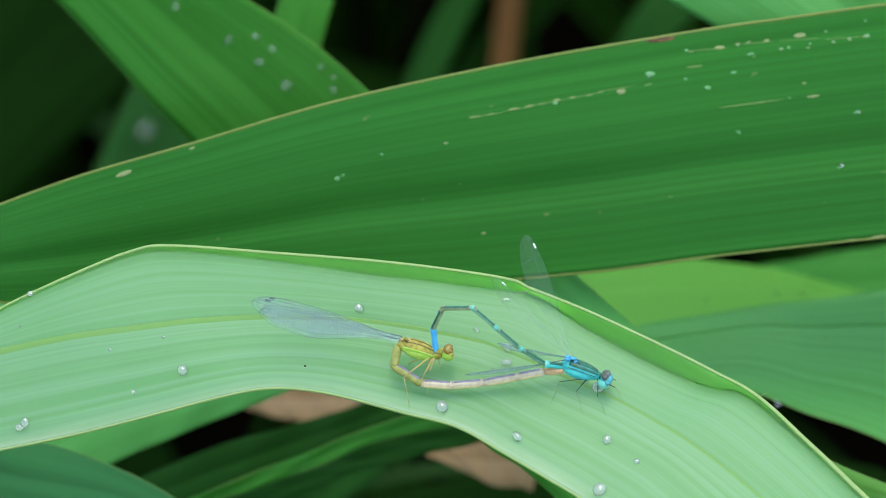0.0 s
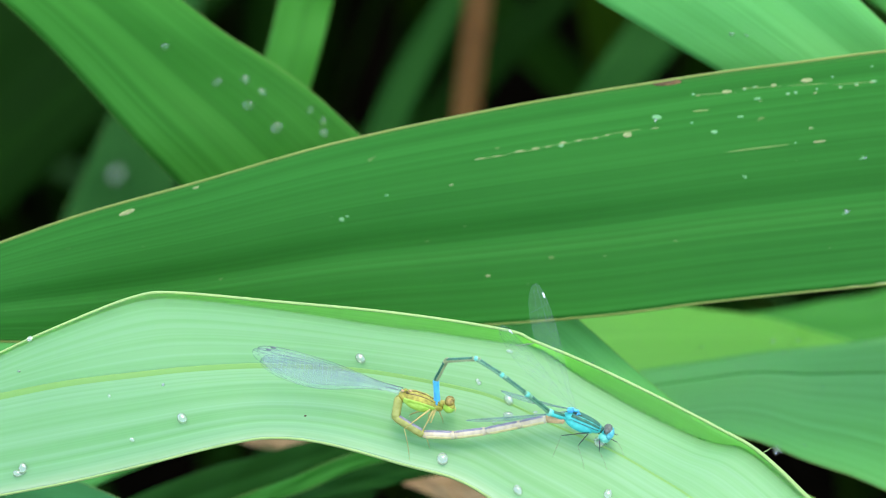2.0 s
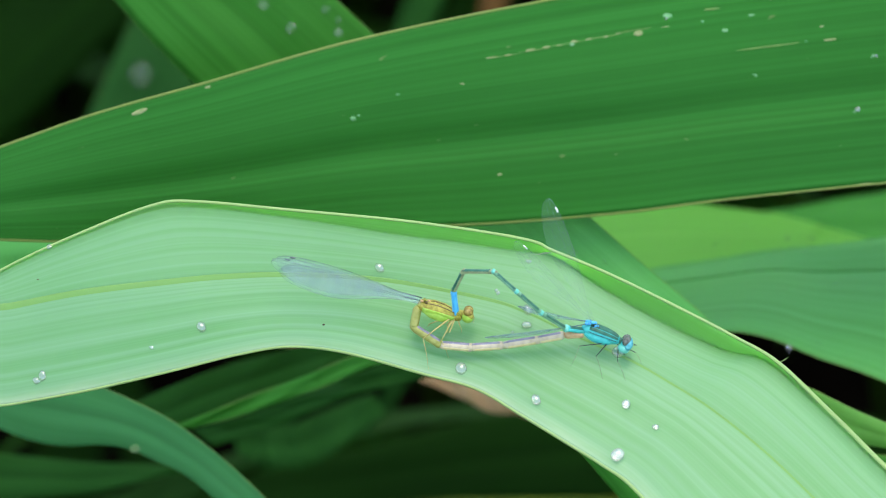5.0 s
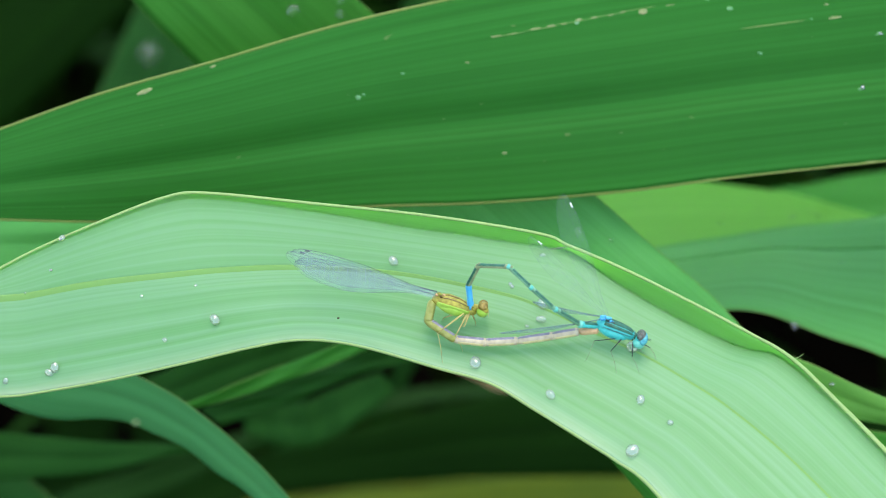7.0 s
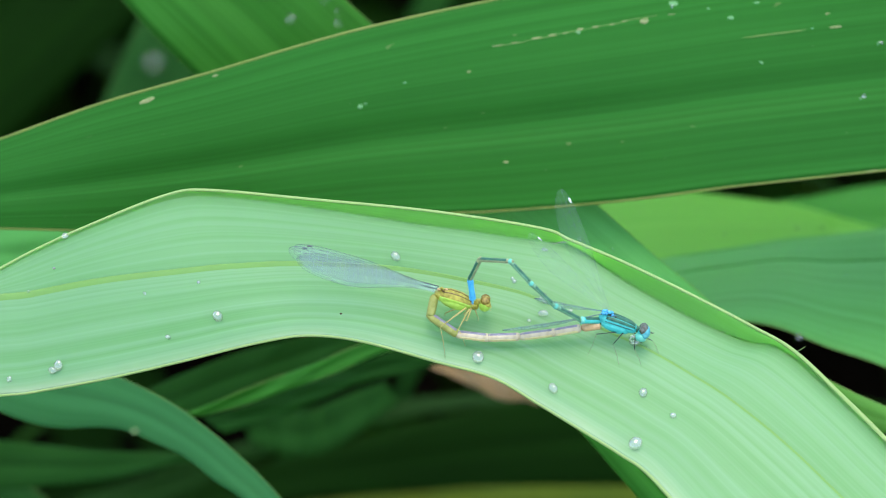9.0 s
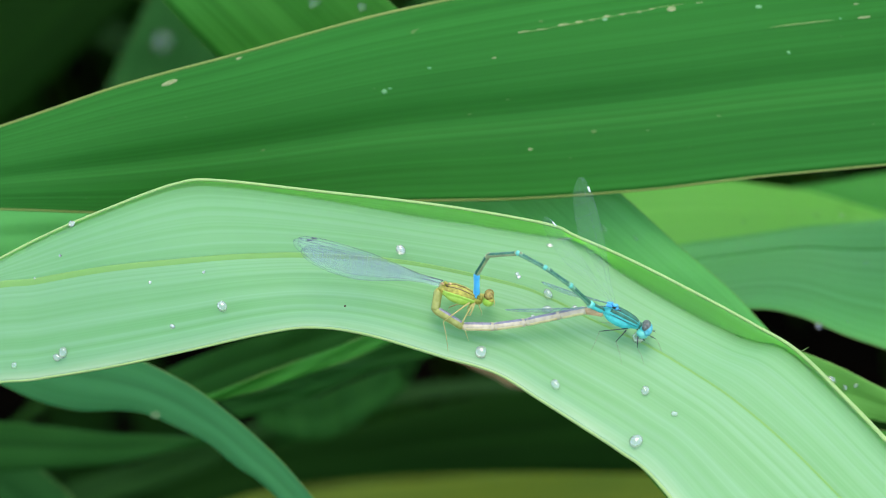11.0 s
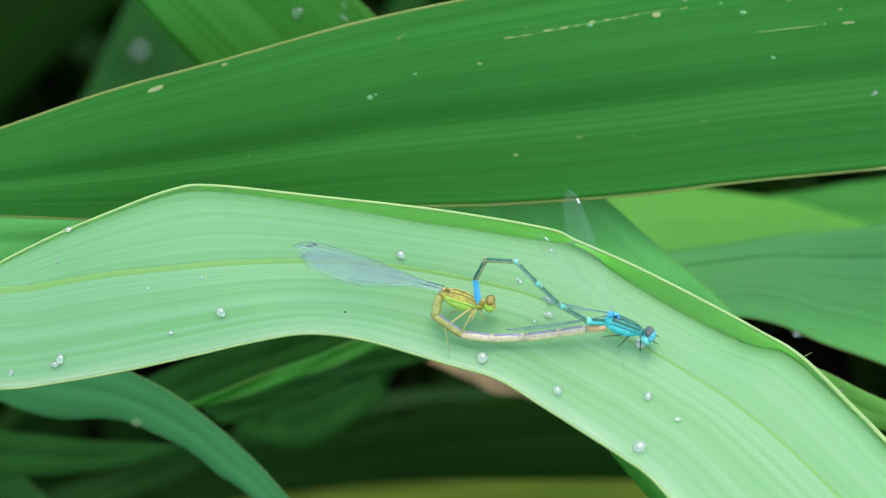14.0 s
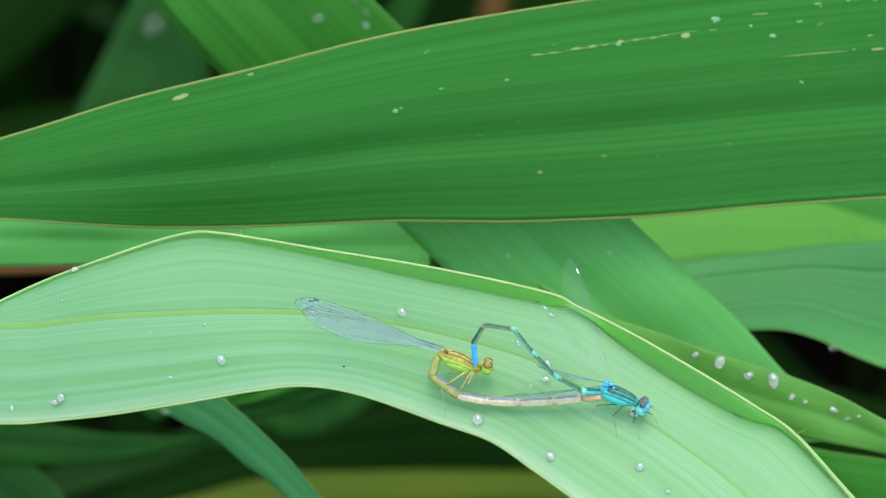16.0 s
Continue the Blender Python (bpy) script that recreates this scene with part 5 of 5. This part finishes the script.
for k in range(14):
    spot = (-0.1 + 0.42 * (k % 5) + rng.uniform(-0.1, 0.1), 0.78 + 0.22 * (k % 3) + rng.uniform(-0.08, 0.08), 1.15 - 0.42 * (k // 3))
    size = rng.uniform(0.22, 0.34)
    part("wing_hinge", ball_mesh("wing_hinge", spot, (size * 1.15, size * 0.85, size), SKY_BLUE, 6, 9), thorax, "bright blue knobbly wing base")
for x, y, z in ((0.35, 0.98, 1.05), (1.0, 0.9, 1.1), (1.55, 1.0, 0.75), (0.75, 1.25, 0.5), (1.9, 0.85, 0.85)):
    part("hinge_groove", ball_mesh("hinge_groove", (x, y, z), (0.16, 0.2, 0.22), BLACK, 6, 9), thorax, "dark groove between wing bases")
part("neck", tube_mesh("neck", [(TH * 0.93, 0.1, 0), (TH * 1.1, 0.1, 0)], [0.55, 0.5], BRONZE, 12), thorax)
head = front_part("head", ball_mesh("head", (TH + 1.15, -0.1, 0), (0.95, 1.1, 1.35), TURQUOISE, 10, 16))
part("face", ball_mesh("face", (TH + 0.95, -0.85, 0.3), (0.95, 0.75, 1.15), AQUA, 8, 12), head, "aqua green face")
part("forehead", ball_mesh("forehead", (TH + 1.0, 0.35, 0), (0.6, 0.5, 1.1), BRONZE, 8, 12), head)
for z in (1.25, -1.25):
    e = part("eye", ball_mesh("eye", (TH + 1.0, 0.5, z * 0.85), (0.72, 0.82, 0.7), EYE_DARK, 10, 16), head, "dark upper half of a compound eye")
    part("lower_eye", ball_mesh("lower_eye", (TH + 1.5, 0.1, z * 0.85), (0.6, 0.95, 0.68), LOWER_EYE, 10, 16), head, "turquoise lower half of a compound eye")
for s in (0.35, -0.35):
    part("antenna", tube_mesh("antenna", [(TH + 1.7, 0.1, s), (TH + 2.2, 0.3, s * 1.6), (TH + 2.7, 0.35, s * 2)], [0.06, 0.05, 0.02], BLACK, 5), head)

for name, length, width, turn, lean, z, mark, film in (("hind_wing", 20.3, 3.9, -49.5, 22, 0.4, WHITE_MARK, WING_CLEAR), ("fore_wing", 17.2, 3.6, -26, 40, 0.6, WHITE_MARK, WING_CLEAR),
                                                      ("fore_wing", 11.5, 2.8, 9, 68, -0.4, None, SMOKY_WING), ("hind_wing", 16.5, 2.4, 29, 68, 1.1, None, SMOKY_WING)):
    w = wing(male, length, width, film, SOFT_VEIN if turn > 0 else PALE_VEIN, lean, z, turn, (0.5, 1.1), mark, 6, name)
    KEYED.append((w, "wing", w.matrix_basis.copy()))

ML = lengths(MALE_FLAT, MALE_ARCH)
for k in range(7):
    r = (0.56, 0.42, 0.38, 0.37, 0.39, 0.43, 0.53)[k]
    ob = part("abdomen_segment", segment_mesh("abdomen_segment", ML[k], r, (TURQUOISE, TEAL, TEAL, TEAL, DUN, DUN, SKY_BLUE)[k], 0.86), male,
              "bright blue tail segment" if k == 6 else "slender segment, dark above and aqua below")
    KEYED.append((ob, "male", k))
    if k < 6:
        part("back_stripe", side_strip("back_stripe", ML[k], r, BRONZE, -62, 58 if k else 45, 1.06, 0.1, 0.97 if k > 3 else 0.82, 0.86), ob, "glossy bronze black back")
        if k < 4:
            part("joint_ring", ring_mesh("joint_ring", ML[k] * 0.97, r, AQUA, 0.32), ob, "pale aqua ring")
    else:
        for z in (0.25, -0.25):
            part("clasper", tube_mesh("clasper", [(ML[k] * 0.95, 0, z), (ML[k] * 1.1, -0.1, z * 1.6), (ML[k] * 1.2, -0.05, z)], [0.2, 0.16, 0.05], SKY_BLUE, 6), ob)

MB = Vector(BASE_M)
FB = Vector(BASE_F)


def rel(base, x, y, z):
    return (x - base[0], y - base[1], z - base[2])


def foot(base, x, y):
    return rel(base, x, y, leaf_z(x, y) + 0.06)


for pts, end in ((((18.0, 3.6, MALE_Z + 0.6), (13.65, 3.2, MALE_Z + 1.2)), (12.3, -0.4)), (((17.8, 3.4, MALE_Z + 0.7), (16.2, 1.6, MALE_Z + 1.0)), (17.2, -2.2)),
                 (((19.6, 3.0, MALE_Z + 0.7), (19.5, 0.7, MALE_Z + 0.9)), (20.7, -2.3)), (((20.2, 3.0, MALE_Z - 0.4), (22.3, 2.0, MALE_Z)), (23.3, -0.2)),
                 (((18.4, 3.6, MALE_Z - 0.7), (15.5, 4.3, MALE_Z - 0.4)), (13.8, 3.9)), (((19.4, 3.4, MALE_Z - 0.7), (20.6, 1.6, MALE_Z - 0.3)), (21.8, 0.4))):
    knee, tip = rel(BASE_M, *pts[1]), foot(BASE_M, *end)
    thigh = leg(male, [rel(BASE_M, *pts[0]), knee], 0.1, BLACK, "upper_leg")
    tagged(thigh, "black upper leg")
    leg(male, [knee, tuple((np.array(knee) + tip) / 2 + (0.1, 0.1, 0.2)), tip], 0.032, DUN, "lower_leg")

# female: front half keeps still
FZ = PLANE - FB[2]
fth = part("thorax", tube_mesh("thorax", [(x * 6.6, 0.25 * math.sin(3.1 * x), 0) for x in (-0.06, 0.0, 0.12, 0.3, 0.55, 0.8, 0.95, 1.02)],
           [0.4, 0.75, 1.05, 1.3, 1.25, 0.95, 0.6, 0.3], OCHRE, 18), female, pose_=flat_pose(-10.9 - FB[0], 9.3 - FB[1], FZ, radians(-19)))
def skin_strip(name, parent, c, s, m, a=0.1, b=0.95, size=6.6, rise=0.25, label=""):
    xs = np.linspace(a, b, 12)
    rs = np.interp(xs, [0, 0.12, 0.3, 0.55, 0.8, 0.95, 1.02], [0.75, 1.05, 1.3, 1.25, 0.95, 0.6, 0.3]) * 1.06
    an = np.radians(np.linspace(c - s, c + s, 7))
    vv = [(x * size, r * g * math.sin(t) + rise * math.sin(3.1 * x), r * g * math.cos(t)) for g in (1.0, 0.8) for x, r in zip(xs, rs) for t in an]
    idx = np.arange(84).reshape(12, 7)
    q = np.stack([idx[:-1, :-1], idx[1:, :-1], idx[1:, 1:], idx[:-1, 1:]], -1).reshape(-1, 4)
    ring = np.concatenate([idx[0, :], idx[1:, -1], idx[-1, -2::-1], idx[-2:0:-1, 0]])
    part(name, mesh_of(name, vv, q.tolist() + (q[:, ::-1] + 84).tolist() + [(i, j, j + 84, i + 84) for i, j in zip(ring, np.roll(ring, -1))], m), parent, label)
skin_strip("side", fth, -40, 30, LIME, 0.08, 0.85, label="lime green flank")
part("flank", ball_mesh("flank", (3.0, -0.5, 0.25), (2.3, 1.0, 0.95), LIME, 10, 16), fth, "lime green bulging flank")
skin_strip("shoulder_line", fth, 30, 2.6, DARK_BROWN, 0.12, 0.95, label="thin dark shoulder line")
skin_strip("back_line", fth, 60, 3, DARK_BROWN, 0.12, 0.95, label="thin dark back line")
for k in range(9):
    part("wing_hinge", ball_mesh("wing_hinge", (0.05 + 0.36 * (k % 4), 0.8 + 0.32 * (k % 2), 1.0 - 0.4 * (k // 3)), (0.26, 0.2, 0.22), (TAN, OCHRE, DARK_BROWN)[k % 3], 6, 9), fth, "tan knobbly wing base")
fhead = part("head", ball_mesh("head", (0, 0, 0), (0.85, 1.0, 1.5), OCHRE, 10, 16), female, pose_=flat_pose(-3.5 - FB[0], 7.95 - FB[1], FZ, radians(-15)))
part("cheek", ball_mesh("cheek", (0.3, -0.15, 0.95), (0.68, 0.62, 0.6), OCHRE, 8, 12), fhead, "ochre lower half of the eye")
part("face", ball_mesh("face", (0.1, -0.6, 0.4), (0.92, 0.85, 1.2), LIME, 8, 12), fhead, "lime green face")
for z in (1.2, -1.2):
    part("eye", ball_mesh("eye", (-0.02, 0.38, z), (0.76, 0.72, 0.66), EYE_BROWN, 10, 16), fhead, "brown compound eye")
for s in (0.4, -0.4):
    part("antenna", tube_mesh("antenna", [(0.8, 0.0, s), (1.1, -0.5, s * 1.5), (1.2, -1.1, s * 2)], [0.07, 0.05, 0.02], STRAW, 5), fhead)
part("neck", tube_mesh("neck", [(-4.9 - FB[0], 8.0 - FB[1], FZ), (-3.7 - FB[0], 7.9 - FB[1], FZ)], [0.55, 0.5], OCHRE, 12), female)
for name, length, turn, lean, z in (("fore_wing", 23.2, -17, 12, 0.75), ("hind_wing", 22.0, -14, 16, 0.45), ("fore_wing", 23.9, -15.5, 20, -0.3), ("hind_wing", 22.4, -12.5, 24, -0.6)):
    wing(female, length, 4.2, WING, VEIN, lean, FZ + z, turn, (-10.7 - FB[0], 9.9 - FB[1]), GREY_MARK if name == "fore_wing" else None, 20 if z > 0.6 else 0, name)

FL = lengths(FEMALE_FLAT, FEMALE_ARCH)
for k in range(7):
    r = (0.72, 0.72, 0.7, 0.68, 0.68, 0.68, 0.7)[k]
    ob = part("abdomen_segment", segment_mesh("abdomen_segment", FL[k], r, (OLIVE, OLIVE, PINK, PINK, PINK, PINK, TAN)[k], 0.96), female,
              ("olive segment", "olive segment", "pinkish tan segment", "pinkish tan segment", "pinkish tan segment", "pinkish tan segment", "tan tail segment")[k])
    KEYED.append((ob, "female", k))
    if 0 < k < 6:
        part("back_stripe", side_strip("back_stripe", FL[k], r, VIOLET, 56, 22, 1.04, 0.0, 1.0, 0.96), ob, "violet grey stripe")
    if 1 < k < 6:
        part("belly_stripe", side_strip("belly_stripe", FL[k], r, CREAM, -52, 30, 1.02, 0.02, 1.0, 0.96), ob, "cream yellow lower edge")

for pts, end in ((((-6.4, 7.2, PLANE + 0.7), (-10.4, 4.2, PLANE + 1.3)), (-9.7, -0.8)), (((-5.9, 7.0, PLANE + 0.7), (-7.6, 3.9, PLANE + 1.2)), (-6.6, 0.9)),
                 (((-5.6, 7.1, PLANE + 0.6), (-6.3, 5.2, PLANE + 1.4)), (-7.0, 4.6)), (((-6.6, 7.3, PLANE - 0.6), (-9.6, 6.2, PLANE - 0.8)), (-9.9, 5.4)),
                 (((-5.8, 7.2, PLANE - 0.6), (-6.8, 6.0, PLANE - 1.0)), (-6.6, 4.6)), (((-5.2, 7.2, PLANE - 0.6), (-4.8, 6.0, PLANE - 0.6)), (-4.6, 4.6))):
    knee, tip = rel(BASE_F, *pts[1]), foot(BASE_F, *end)
    leg(female, [rel(BASE_F, *pts[0]), knee], 0.16, STRAW, "upper_leg")
    leg(female, [knee, tuple((np.array(knee) + tip) / 2 + (0.1, 0.1, 0.2)), tip], 0.058, STRAW, "lower_leg")


def motions():
    """The leaf sways with the pair and the droplets on it; the pair pumps slowly, every part keyed in its insect's own space."""
    for ob in CARRIED + [male, female]:
        place, turn, size = ob.matrix_basis.decompose()
        home = Matrix.LocRotScale(place, turn, None)
        walk(ob, [(t, m @ home) for t, m in SWAY])
    for name, rows in (("LOW", STIR_LOW), ("TL", STIR_TL), ("BL", STIR_BL), ("R", STIR_R)):
        for ob in STIRRED[name]:
            place, turn, size = ob.matrix_basis.decompose()
            walk(ob, [(t, Matrix.LocRotScale(place + SLOPE.to_3x3() @ Vector((x, y, 0)) * MM, turn, None)) for t, x, y in rows])
    rows = {k: [] for k in range(len(KEYED))}
    for t, s in PUMP:
        mp, fp = chain(MALE_FLAT, MALE_ARCH, s), chain(FEMALE_FLAT, FEMALE_ARCH, s)
        rx, ry = (MALE_REAR[0][i] * (1 - s) + MALE_REAR[1][i] * s for i in (0, 1))
        front = flat_pose(rx - MB[0], ry - MB[1], MALE_Z - MB[2], radians(MALE_HEADING[0] * (1 - s) + MALE_HEADING[1] * s))
        for k, (ob, kind, n) in enumerate(KEYED):
            if kind == "front":
                m = front
            elif kind == "wing":
                m = front @ n
            elif kind == "male":
                m = link_pose(mp[n], mp[n + 1], MB)
            else:
                m = link_pose(fp[n], fp[n + 1], FB)
            rows[k].append((t, m))
    for k, (ob, kind, n) in enumerate(KEYED):
        walk(ob, rows[k])


motions()
